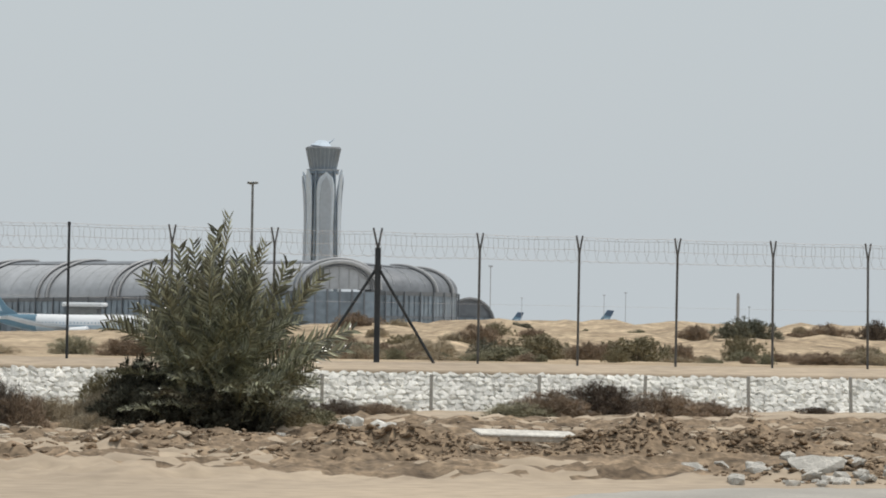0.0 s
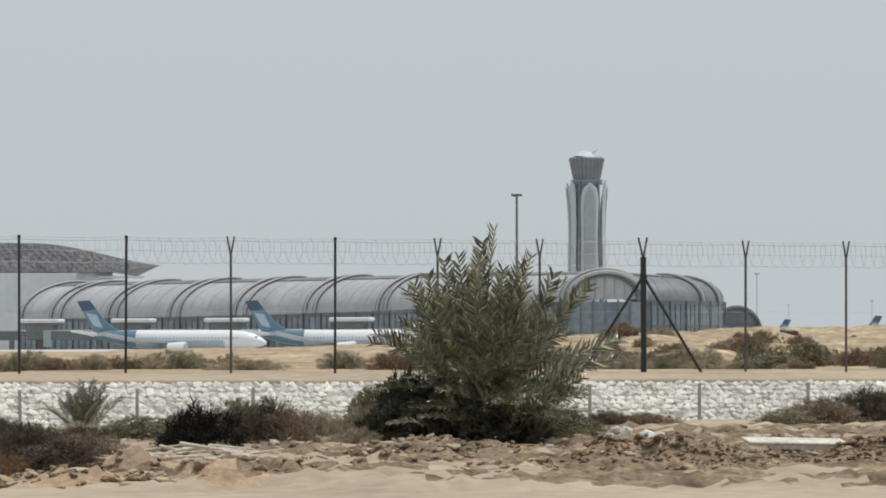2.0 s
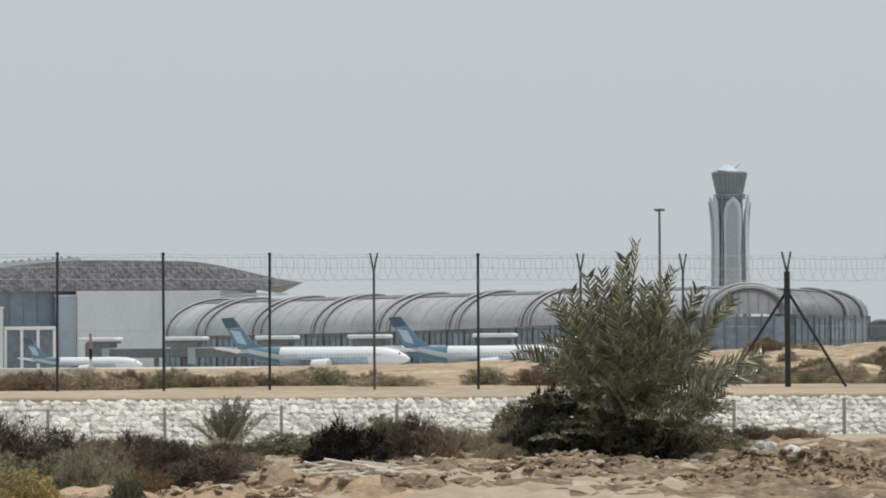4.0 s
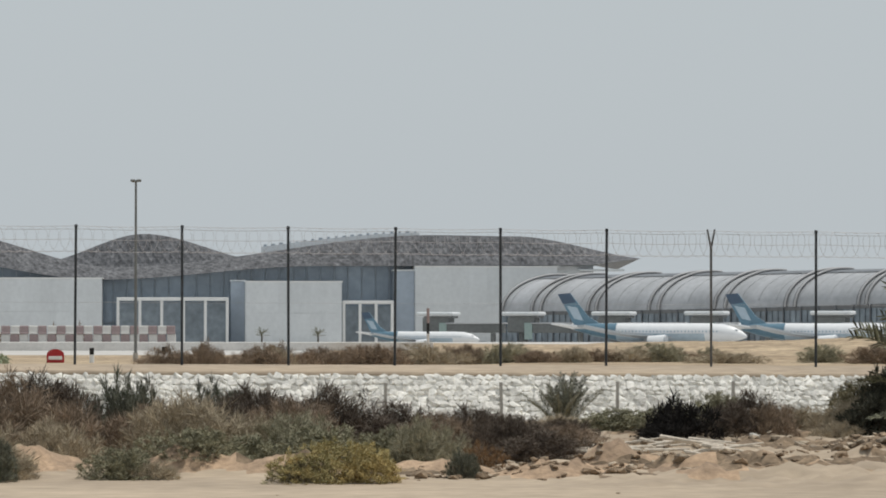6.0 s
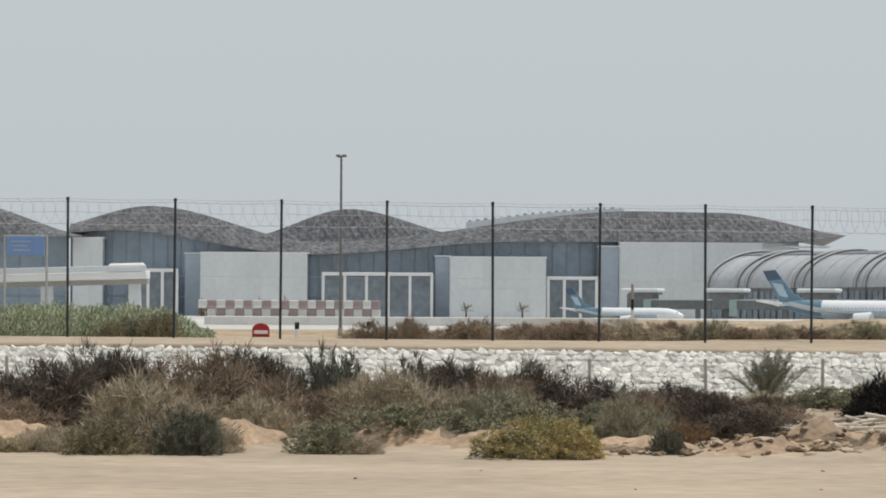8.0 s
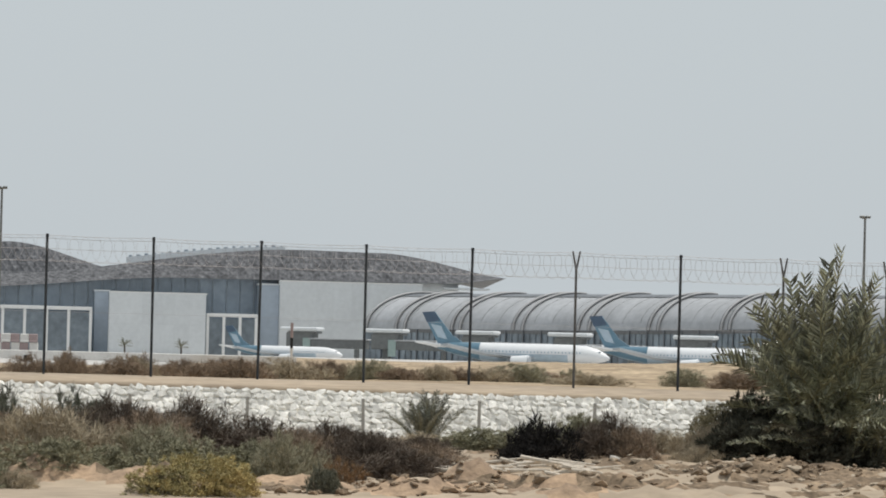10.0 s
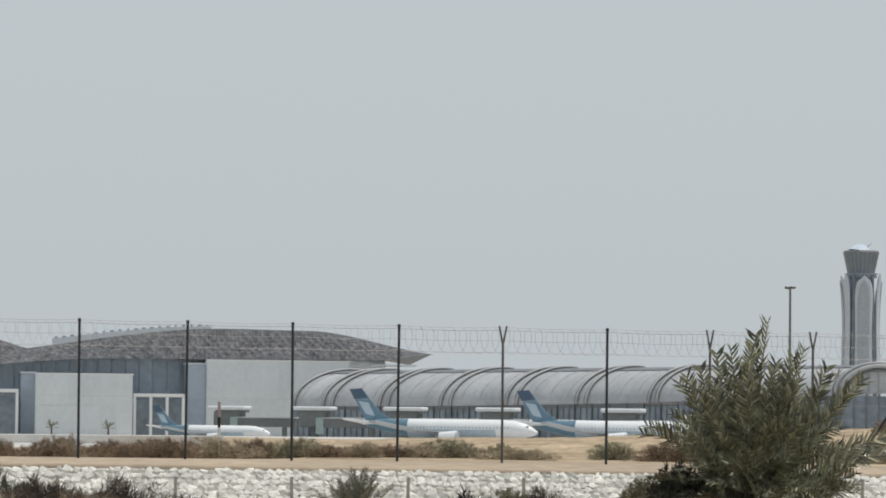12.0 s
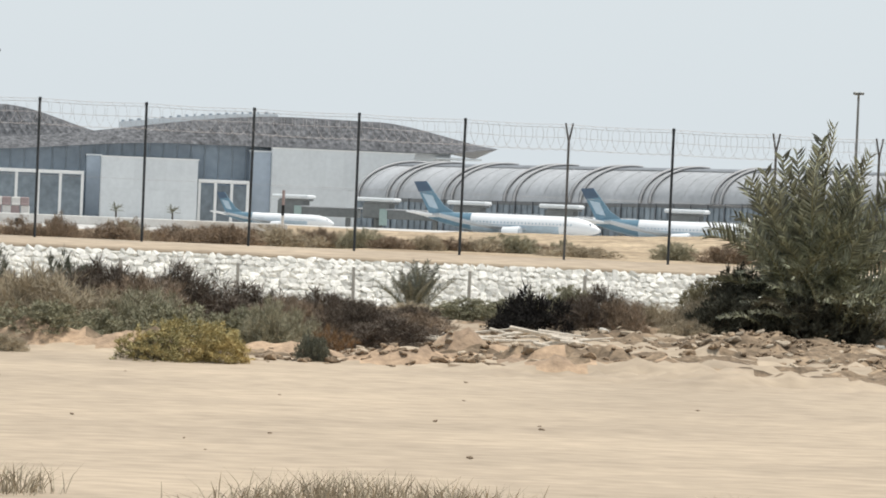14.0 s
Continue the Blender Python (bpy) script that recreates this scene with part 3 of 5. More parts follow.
BUSHES = [  # kind, x, y, width, height
    # thicket along the track
    ("dark", -9.8, 65.0, 3.0, 1.25), ("dark", -8.3, 64.5, 2.6, 1.25), ("dark", -6.6, 64.0, 2.8, 1.32), ("dark", -5.4, 65.5, 2.4, 1.5), ("brown", -7.4, 62.2, 2.2, 0.85), ("sage", -6.1, 66.5, 1.6, 1.5),
    ("tan", -4.35, 57.3, 2.45, 1.3), ("olive", -4.95, 56.0, 1.2, 0.62), ("sage", -3.75, 56.1, 1.2, 0.78), ("tan", -3.3, 56.8, 0.9, 0.5),
    ("brown", -3.6, 62.5, 3.2, 1.6), ("dark", -3.2, 64.6, 2.6, 1.5), ("tan", -2.7, 61.0, 1.6, 0.9), ("sage", -1.72, 65.0, 1.5, 1.5), ("tan", -0.45, 61.5, 2.5, 1.3), ("brown", -1.0, 62.8, 2.0, 1.1),
    ("green", -1.55, 56.8, 1.2, 0.58), ("tan", -1.0, 56.6, 0.8, 0.35), ("green", -0.45, 58.6, 1.5, 0.55), ("green", 0.5, 60.2, 1.5, 0.62), ("sage", -0.1, 67.2, 1.6, 1.3),
    ("dark", 0.5, 66.0, 2.3, 1.25), ("dark", 2.0, 66.5, 2.4, 1.25), ("brown", 1.3, 65.0, 1.8, 1.1), ("dark", 3.3, 66.0, 2.2, 1.0), ("dark", 4.5, 66.0, 2.0, 0.85), ("dark", 5.5, 66.5, 1.6, 0.62), ("brown", 3.9, 64.3, 1.4, 0.8),
    ("green", 1.7, 60.0, 1.8, 0.85), ("pale", 1.3, 61.5, 1.5, 0.95), ("yellow", 1.82, 55.8, 1.9, 0.72), ("olive", 1.3, 55.9, 1.0, 0.45), ("pale", 3.5, 60.6, 1.35, 0.85), ("green", 3.0, 61.5, 1.2, 0.7), ("sage", 3.82, 57.0, 0.6, 0.5),
    ("rust", 4.45, 60.3, 0.72, 0.52), ("dark", 5.6, 61.8, 1.9, 0.58), ("dark", 4.9, 62.6, 1.3, 0.7), ("brown", 6.3, 64.5, 1.4, 0.5), ("dark", 6.6, 68.5, 1.5, 0.55),
    ("yellow", -7.1, 57.2, 1.9, 0.28), ("tan", -6.1, 57.0, 1.1, 0.34), ("tan", -5.8, 58.6, 1.2, 0.4),
    # between the thicket and the palm
    ("green", 8.0, 72.0, 1.6, 0.5), ("tan", 7.0, 72.5, 1.6, 0.4), ("green", 9.0, 72.6, 1.6, 0.55),
    ("black", 8.75, 67.5, 1.35, 0.86), ("black", 8.35, 66.9, 1.0, 0.5), ("dark", 10.1, 68.3, 1.45, 0.92), ("brown", 10.5, 68.0, 1.0, 0.7), ("green", 9.7, 70.5, 1.5, 0.9), ("tan", 11.3, 70, 1.5, 0.6), ("pale", 11.7, 70.6, 1.4, 0.55),
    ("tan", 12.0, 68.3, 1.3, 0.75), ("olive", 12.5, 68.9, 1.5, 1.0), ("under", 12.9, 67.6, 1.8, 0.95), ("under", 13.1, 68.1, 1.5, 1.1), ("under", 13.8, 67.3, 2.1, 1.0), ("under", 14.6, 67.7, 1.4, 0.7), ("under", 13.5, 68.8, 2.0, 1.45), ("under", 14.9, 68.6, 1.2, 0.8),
    ("olive", 15.6, 68.3, 1.5, 0.5), ("green", 16.3, 69.2, 1.5, 0.5), ("tan", 11.7, 67.4, 1.0, 0.45),
    # foot of the stone face
    ("dark", 18.7, 76, 1.4, 0.42), ("sage", 17.9, 77, 0.8, 0.5), ("tan", 20.2, 78, 1.2, 0.3), ("brown", 19.7, 77, 1.4, 0.38),
    ("brown", 23.4, 75.8, 1.7, 0.62), ("dark", 24.6, 76.2, 2.1, 0.84), ("brown", 26.2, 76.5, 2.0, 0.66), ("pale", 22.5, 75.6, 1.5, 0.42), ("brown", 27.6, 77, 1.6, 0.42),
    ("dark", 31.3, 80.2, 0.9, 0.22), ("tan", 33.6, 80.2, 1.1, 0.2), ("tan", 14.6, 79, 2.0, 0.5),
    # dune slope behind the fence
    ("brown", 36.6, 146, 1.5, 0.6), ("tan", 38.2, 146, 0.9, 0.42), ("brown", 28.0, 113, 1.3, 0.56), ("olive", 33.1, 125, 1.1, 0.52), ("tan", 35.1, 137, 0.7, 0.34), ("brown", 26.9, 104, 1.5, 0.48), ("tan", 27.8, 103, 1.5, 0.5), ("tan", 29.5, 107, 0.6, 0.44),
    ("tan", 35.5, 127, 1.1, 0.53), ("brown", 36.4, 127, 1.3, 0.85), ("olive", 42.1, 144, 1.0, 0.6), ("sage", 31.5, 109, 0.9, 0.63), ("sage", 47.7, 160, 1.0, 0.37), ("brown", 43.0, 142, 0.9, 0.47), ("green", 29.4, 100, 1.5, 0.42), ("olive", 30.7, 101, 1.7, 0.7),
    ("tan", 31.6, 102, 1.0, 0.42), ("brown", 31.7, 99, 0.9, 0.49), ("brown", 38.4, 117, 1.0, 0.58), ("olive", 31.9, 97, 0.6, 0.36), ("brown", 37.7, 115, 0.9, 0.59), ("olive", 33.1, 99, 1.7, 0.67), ("sage", 39.5, 115, 1.0, 0.78), ("brown", 35.2, 101, 0.6, 0.51),
    ("brown", 48.7, 138, 1.1, 0.58), ("sage", 48.6, 132, 1.8, 0.73), ("olive", 37.9, 103, 1.2, 0.7), ("brown", 41.9, 109, 1.0, 0.46), ("brown", 52.8, 134, 1.3, 0.62), ("brown", 59.5, 148, 1.0, 0.44), ("dark", 54.9, 134, 0.9, 0.74), ("brown", 47.4, 117, 0.9, 0.5),
    ("brown", 37.8, 96, 1.3, 0.37), ("tan", 38.8, 96, 1.3, 0.41), ("olive", 40.5, 99, 1.1, 0.5), ("brown", 24.9, 102, 1.4, 0.5), ("tan", 25.9, 108, 1.2, 0.4),
]
BUSHES += [("olive", -8.9, 123, 1.5, 1.15), ("green", -9.9, 123.5, 1.6, 1.0), ("olive", -10.6, 122.5, 1.2, 0.75)]
for i, (kind, x, y, w, h) in enumerate(BUSHES):
    k = 1.3 if y > 90 and x > 20 else 1.0
    scatter_bush(PROTO[kind][i % len(PROTO[kind])], USED, x, y, w * k, h * (0.5 + 0.5 * k), rnd.uniform(-40, 40))
# dry grass tufts at the near edge of the track
def grass_tuft(x, y, w, h, count, seed):
    q = np.random.default_rng(seed)
    v, f = [], []
    for _ in range(count):
        bx, by = q.normal(0, w * 0.28), q.normal(0, 0.15)
        ang, lean = q.uniform(0, 6.28), q.uniform(0.02, 0.34)
        hh = h * q.uniform(0.45, 1.1)
        tx, ty, ww = math.cos(ang) * lean, math.sin(ang) * lean, 0.004
        o = len(v)
        v += [(bx - ww, by, 0), (bx + ww, by, 0), (bx + tx * 0.4 + ww, by + ty * 0.4, hh * 0.6), (bx + tx * 0.4 - ww, by + ty * 0.4, hh * 0.6), (bx + tx, by + ty, hh)]
        f += [(o, o + 1, o + 2, o + 3), (o + 3, o + 2, o + 4)]
    ob = link("grass_tuft", v, f, STRAW)
    ob.matrix_basis = pose(x, y, ground_z(x, y) - 0.02)
    return tagged(ob, "tuft of dry straw-coloured grass beside the track", "grass", "dry grass tufts", "stuff")


for k, (x, y, w, h, c) in enumerate(((2.35, 29.2, 1.3, 0.32, 420), (3.3, 29.3, 1.0, 0.24, 240), (1.6, 29.0, 0.8, 0.22, 150), (-0.35, 29.6, 0.6, 0.28, 130), (5.55, 29.5, 0.4, 0.2, 60), (4.6, 29.3, 0.5, 0.16, 60))):
    grass_tuft(x, y, w, h, c, 70 + k)
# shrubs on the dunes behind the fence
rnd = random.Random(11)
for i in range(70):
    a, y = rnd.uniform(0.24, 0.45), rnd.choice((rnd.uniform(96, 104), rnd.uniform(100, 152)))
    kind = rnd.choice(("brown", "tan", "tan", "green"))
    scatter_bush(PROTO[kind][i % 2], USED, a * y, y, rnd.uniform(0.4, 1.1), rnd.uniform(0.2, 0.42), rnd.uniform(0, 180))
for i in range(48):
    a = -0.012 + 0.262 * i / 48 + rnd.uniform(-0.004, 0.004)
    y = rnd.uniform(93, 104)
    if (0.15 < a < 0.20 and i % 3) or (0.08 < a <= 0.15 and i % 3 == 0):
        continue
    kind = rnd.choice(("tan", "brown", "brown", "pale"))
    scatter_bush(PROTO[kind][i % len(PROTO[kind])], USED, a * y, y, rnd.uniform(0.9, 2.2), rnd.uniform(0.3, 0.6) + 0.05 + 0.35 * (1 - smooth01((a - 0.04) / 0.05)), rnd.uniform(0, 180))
# reed bed
rv, rf = [], []
g = np.random.default_rng(5)
for i in range(32000):
    x = -19.5 + 11.8 * g.uniform() ** 0.8
    y = 125 + g.uniform(0, 9)
    lim = 1.0 if x < -9.5 else max(0.3, (-7.4 - x) / 2.1)
    h = (1.15 + 0.35 * noise.noise((x * 0.5, y * 0.3, 0)) + 0.3 * noise.noise((x * 1.7, y * 0.9, 4))) * lim
    z = ground_z(x, 120) - 0.02
    z0 = z + max(0.0, h * g.uniform(-0.15, 0.9))
    ln, ang, lean = g.uniform(0.12, 0.34), g.uniform(0, 6.28), g.uniform(0.2, 1.2)
    dx, dy = math.cos(ang) * lean, math.sin(ang) * lean
    w = g.uniform(0.012, 0.022)
    o = len(rv)
    rv += [(x - w, y, z0), (x + w, y, z0), (x + dx * ln * 0.5 + w, y + dy * ln * 0.5, z0 + ln * 0.6), (x + dx * ln * 0.5 - w, y + dy * ln * 0.5, z0 + ln * 0.6), (x + dx * ln, y + dy * ln, z0 + ln * (0.9 - 0.5 * lean))]
    rf += [(o, o + 1, o + 2, o + 3), (o + 3, o + 2, o + 4)]
tagged(link("reed_bed", rv, rf, LEAF["reed"]), "dense bed of green reeds behind the fence", "reeds", kind="stuff")


# ---- date palms ----
def frond_mesh(seed, mat, arch=0.35, pairs=29, reach=0.145, half=0.0098):
    """A feather frond one metre long along +x: a tapering rachis and folded leaflets standing in several planes."""
    r = random.Random(seed)
    pts = [Vector((t, 0.03 * math.sin(3 * t + seed), arch * (t * 1.2 - 1.3 * t * t))) for t in [i / 12 for i in range(13)]]
    v, f = sweep(pts, lambda t: 0.013 * (1 - 0.85 * t), 4)
    ms = [1] * len(f)
    for i in range(pairs):
        t = 0.13 + 0.86 * i / (pairs - 1)
        k = min(11, int(t * 12))
        p, d = pts[k].lerp(pts[k + 1], t * 12 - k), (pts[k + 1] - pts[k]).normalized()
        up = d.cross(Vector((0, -1, 0))).normalized() * -1
        if up.z < 0:
            up = -up
        shape = 0.6 + 0.45 * math.sin(math.pi * min(1.0, t)) if t < 0.75 else 0.92 - 1.2 * (t - 0.75)
        for s in (-1, 1):
            ll = reach * shape * r.uniform(0.85, 1.12)
            a = radians(74 - 30 * t + r.uniform(-8, 8))
            tilt = radians(r.choice((12, 34, 50)) + r.uniform(-8, 8))
            out = d * math.cos(a) + (Vector((0, s, 0)) * math.cos(tilt) + up * math.sin(tilt)) * math.sin(a)
            across = out.cross(up).normalized() * half * r.uniform(0.85, 1.15)
            fold = out.cross(across).normalized() * half * 0.55
            droop = Vector((0, 0, -r.uniform(0.03, 0.16) * ll))
            m = p + out * ll * 0.5
            o = len(v)
            v += [p + across * 0.6, p - across * 0.6, m + across, m + fold, m - across, p + out * ll + droop]
            f += [(o, o + 1, o + 3), (o, o + 3, o + 2), (o + 1, o + 4, o + 3), (o + 2, o + 3, o + 5), (o + 3, o + 4, o + 5)]
            ms += [0] * 5
    me = bpy.data.meshes.new("frond")
    me.from_pydata([tuple(q) for q in v], [], f)
    me.materials.append(mat)
    me.materials.append(RACHIS)
    me.polygons.foreach_set("material_index", ms)
    return me


def date_palm(x, y, trunks, fronds, label, leaf_mat, seed=3, z=None, **leaf):
    """A clump of short trunks; each frond: foot dx, dy, height, turn, rise, length, bend 0 to 4, dead or not."""
    r = random.Random(seed)
    top = empty("date_palm", x, y, (ground_z(x, y) if z is None else z) - 0.05, label=label, category="palm tree")
    green = [[frond_mesh(40 + i + 7 * j, leaf_mat, 0.06 + 0.16 * i, **leaf) for j in range(2)] for i in range(5)]
    dead = [frond_mesh(60 + i, PALM_DRY, 0.5 + 0.2 * i, **leaf) for i in range(2)]
    for dx, dy, h, rad in trunks:
        part("trunk", rod_bm((dx, dy, -0.05), (dx, dy, h), rad, rad * 0.7, 10), TRUNK, top)
    for dx, dy, h, az, el, ln, bend, dry in fronds:
        ob = new("frond", dead[r.randrange(2)] if dry else green[bend][r.randrange(2)])
        ob.parent = top
        ob.matrix_basis = pose(dx, dy, h, 0, -el, az) @ pose(0, 0, 0, r.choice((-1, 1)) * r.uniform(15, 80)) @ Matrix.Diagonal((ln, ln, ln, 1))
    return top


def crown(seed, count, foot, turn, rise, length, dry=0.0, spread=0.3):
    """Fronds spread by the golden angle within a range of turns and rises."""
    r = random.Random(seed)
    out = []
    for i in range(count):
        az = turn[0] + (turn[1] - turn[0]) * ((i * 0.618) % 1.0)
        el = r.uniform(*rise)
        out.append((foot[0] + r.uniform(-spread, spread), foot[1] + r.uniform(-spread, spread) * 0.6, foot[2] + r.uniform(-0.15, 0.15), az, el, r.uniform(*length), min(4, int((90 - el) / 20) + r.randrange(2)), r.random() < dry))
    return out


BIG = [(0.10, -0.1, 0.75, 5, 86, 3.35, 0, False), (0.12, 0.0, 0.75, 100, 87, 3.1, 0, False), (0.05, -0.2, 0.75, 250, 84, 2.9, 0, False), (0.05, 0.1, 0.75, 170, 83, 2.85, 0, False), (-0.1, 0, 0.75, 180, 79, 2.8, 0, False), (0.2, 0, 0.75, 5, 72, 2.95, 0, False), (0.25, 0.1, 0.75, -10, 77, 2.75, 0, False),
       (-0.2, 0, 0.75, 176, 62, 2.45, 1, False), (-0.25, 0.1, 0.75, 190, 66, 2.5, 1, False), (-0.15, -0.1, 0.75, 184, 71, 2.6, 0, False), (0.3, 0, 0.75, 4, 48, 2.95, 1, False), (0.35, 0, 0.75, -6, 53, 2.85, 1, False), (0.3, 0.1, 0.75, 10, 58, 2.8, 1, False),
       (0.3, 0, 0.75, 12, 64, 2.8, 0, False), (-0.3, 0, 0.75, 182, 39, 2.2, 3, False), (-0.3, -0.1, 0.75, 188, 33, 2.25, 3, False), (-0.25, 0.1, 0.7, 174, 44, 2.0, 2, False), (0.4, 0, 0.75, -3, 27, 2.7, 4, False), (0.4, -0.1, 0.7, -9, 22, 2.4, 4, False),
       (0.4, 0.1, 0.7, 6, 30, 2.3, 3, False), (-0.4, 0, 0.5, 183, 15, 1.9, 3, False), (-0.4, -0.1, 0.5, 190, 20, 1.8, 2, False), (0.5, -0.1, 0.5, -4, 12, 1.6, 3, False), (0.5, -0.2, 0.4, -12, 6, 1.6, 2, False)]
BIG += crown(11, 10, (-0.2, 0, 0.75), (160, 205), (30, 82), (1.7, 2.3))
BIG += crown(12, 11, (0.3, 0, 0.75), (-25, 20), (25, 80), (1.8, 2.5))
BIG += crown(1, 18, (0.1, 0, 0.8), (150, 390), (62, 84), (1.9, 2.7))
BIG += crown(2, 24, (0.1, -0.1, 0.7), (180, 360), (38, 66), (1.5, 2.1))
BIG += crown(3, 20, (0.1, -0.2, 0.6), (185, 355), (12, 45), (1.1, 1.6))
BIG += crown(4, 14, (0.1, 0.2, 0.7), (10, 170), (30, 70), (1.6, 2.2))
BIG += crown(13, 22, (0.5, -0.5, 0.55), (230, 370), (0, 42), (1.2, 1.8))
BIG += crown(14, 12, (-0.3, -0.4, 0.7), (180, 300), (15, 60), (1.2, 1.8))
BIG += crown(15, 26, (0.55, -0.9, 0.3), (215, 375), (5, 60), (0.8, 1.3), 0, 0.6)
BIG += crown(16, 14, (-0.7, -0.9, 0.35), (170, 300), (10, 55), (0.7, 1.1), 0.2, 0.5)
BIG += crown(5, 34, (-0.3, -0.3, 0.3), (160, 370), (2, 40), (0.8, 1.3), 0.7, 0.9)
date_palm(14.2, 68.2, [(0.0, 0.0, 0.8, 0.15), (0.5, 0.1, 0.7, 0.13), (-0.45, 0.1, 0.7, 0.13)], BIG, "bushy young date palm with grey-green fronds and no clear trunk", PALM)
SMALL = crown(7, 26, (0, 0, 0.15), (0, 360), (45, 82), (0.72, 1.0), 0, 0.12) + crown(8, 20, (0, 0, 0.12), (150, 390), (34, 62), (0.7, 0.92), 0, 0.2) + [(-0.2, 0, 0.1, 180, 42, 0.95, 0, False), (0.2, 0, 0.1, 0, 48, 0.95, 0, False)]
SMALL = [(*fr[:6], 0, False) for fr in SMALL]
date_palm(7.42, 77.0, [(0, 0, 0.2, 0.09)], SMALL, "small young date palm shoot before the stone wall", PALM_GREY, seed=9, reach=0.15, half=0.011)
for x in (5.26, 11.8):
    date_palm(x, 420, [(0, 0, 0.9, 0.12)], crown(9, 16, (0, 0, 0.9), (0, 360), (5, 75), (0.9, 1.2), 0, 0.05), "small dusty palm before a white terminal block", PALM_GREY, seed=5, pairs=14, half=0.02)

# ---- terminal ----
TY = 1400.0
APRON_Z = -4.5


def wave(x, *keys):
    """A smooth wave through (x, height) crests and dips."""
    return ramp(x, *keys)


def roof_shell(name, x0, x1, top, bot, y, back, label, cell=1.7):
    """A curved canopy: a sloping fascia of small pyramids, a top sheet and a soffit."""
    thing = empty(name, 0, y, 0, label=label, category="roof", kind="structure")
    n, rows = int((x1 - x0) / cell), 7
    v, f = [], []
    for i in range(n + 1):
        x = x0 + (x1 - x0) * i / n
        a, b = top(x), bot(x)
        for j in range(rows + 1):
            t = j / rows
            d = 0.42 * ((i + j) % 2) * (0 < j < rows)
            v.append((x, 9 * (1 - t) - d, b + (a - b) * (1 - t)))
    for i in range(n):
        for j in range(rows):
            o = i * (rows + 1) + j
            f.append((o, o + 1, o + rows + 2, o + rows + 1) if (i + j) % 2 else (o + 1, o + rows + 2, o + rows + 1, o))
    link("fascia", v, f, ROOF, thing)
    v, f = [], []
    for i in range(n + 1):
        x = x0 + (x1 - x0) * i / n
        v += [(x, 9, top(x) - 0.02), (x, back, top(x) - 3), (x, 0, bot(x)), (x, back, bot(x) + 1)]
    for i in range(n):
        o = i * 4
        f += [(o, o + 4, o + 5, o + 1), (o + 2, o + 3, o + 7, o + 6)]
    link("soffit", v, f, ROOF_UNDER, thing)
    return thing


def main_top(x):
    return wave(x, (-150, 30.0), (-106, 39.3), (-40, 25.6), (85, 38.3), (116, 37.9), (174, 28.8))


def main_bot(x):
    return wave(x, (-150, 28.0), (-118, 29.5), (-45, 20.6), (40, 26.0), (140, 26.4), (172, 29.4))


def back_top(x):
    return wave(x, (-72, 28.0), (-29, 39.6), (22, 28.5))


def west_top(x):
    return wave(x, (-330, 30), (-260, 27), (-180, 40.6), (-122, 26.4))


def west_bot(x):
    return wave(x, (-330, 28), (-260, 22), (-185, 25.5), (-128, 27.0))


roof_shell("terminal_roof", -137, 166, main_top, main_bot, TY, 90, "long wavy grey-brown terminal roof canopy over blue glass")
roof_shell("terminal_roof", -70, 17, back_top, lambda x: 23.0, TY + 42, 60, "humped grey-brown terminal roof canopy behind the front one")
roof_shell("terminal_roof", -320, -129.5, west_top, west_bot, TY - 12, 90, "grey-brown terminal roof canopy ending in a thin point")

terminal = empty("terminal_building", 0, TY + 12, APRON_Z, label="large airport terminal with blue-grey glass front and white blocks", category="building")


def facade(x0, x1, topf, step, y=0.0):
    n = round((x1 - x0) / step)
    for i in range(n):
        a, b = x0 + (x1 - x0) * i / n, x0 + (x1 - x0) * (i + 1) / n
        za, zb = topf(a) - APRON_Z, topf(b) - APRON_Z
        link("glass_panel", [(a, y, 0), (b, y, 0), (b, y, zb), (a, y, za), (a, y + 0.4, 0), (b, y + 0.4, 0), (b, y + 0.4, zb), (a, y + 0.4, za)],
             [(0, 1, 2, 3), (4, 7, 6, 5), (3, 2, 6, 7), (0, 4, 5, 1), (0, 3, 7, 4), (1, 5, 6, 2)], GLASS_WALL, terminal)
        part("mullion", box_bm((a, y - 0.15, za / 2), (0.32, 0.3, za)), MULLION, terminal)
    for z in (8.5, 16.5):
        part("transom", box_bm(((x0 + x1) / 2, y - 0.2, z), (x1 - x0, 0.4, 0.45)), MULLION, terminal)


facade(-137, 132, lambda x: main_bot(x) + 1.0, 5.4)
facade(-320, -138.5, lambda x: west_bot(x) + 1.0, 9.0, -4)


def white_block(x0, x1, z1, y0, depth, panels, name="annex_block"):
    t = empty(name, (x0 + x1) / 2, y0, APRON_Z, label="plain pale grey-white clad block of the terminal", category="building", group="white terminal blocks")
    w, h = x1 - x0, z1 - APRON_Z
    part("core", box_bm((0, depth / 2 + 0.3, h / 2 - 0.2), (w - 0.6, depth, h - 0.4)), CLAD, t)
    for i in range(panels):
        for j in range(2):
            pw, ph = w / panels, h / 2
            part("panel", box_bm((-w / 2 + pw * (i + 0.5), 0, ph * (j + 0.5)), (pw - 0.01, 0.5, ph - 0.06), 0.004), CLAD, t)
    part("parapet", box_bm((0, depth / 2, h + 0.15), (w + 0.8, depth + 0.8, 0.5)), WHITE, t)
    part("side_fin", box_bm((-w / 2 - 0.2, depth / 2, h / 2), (0.35, depth, h)), CLAD, t)
    return t


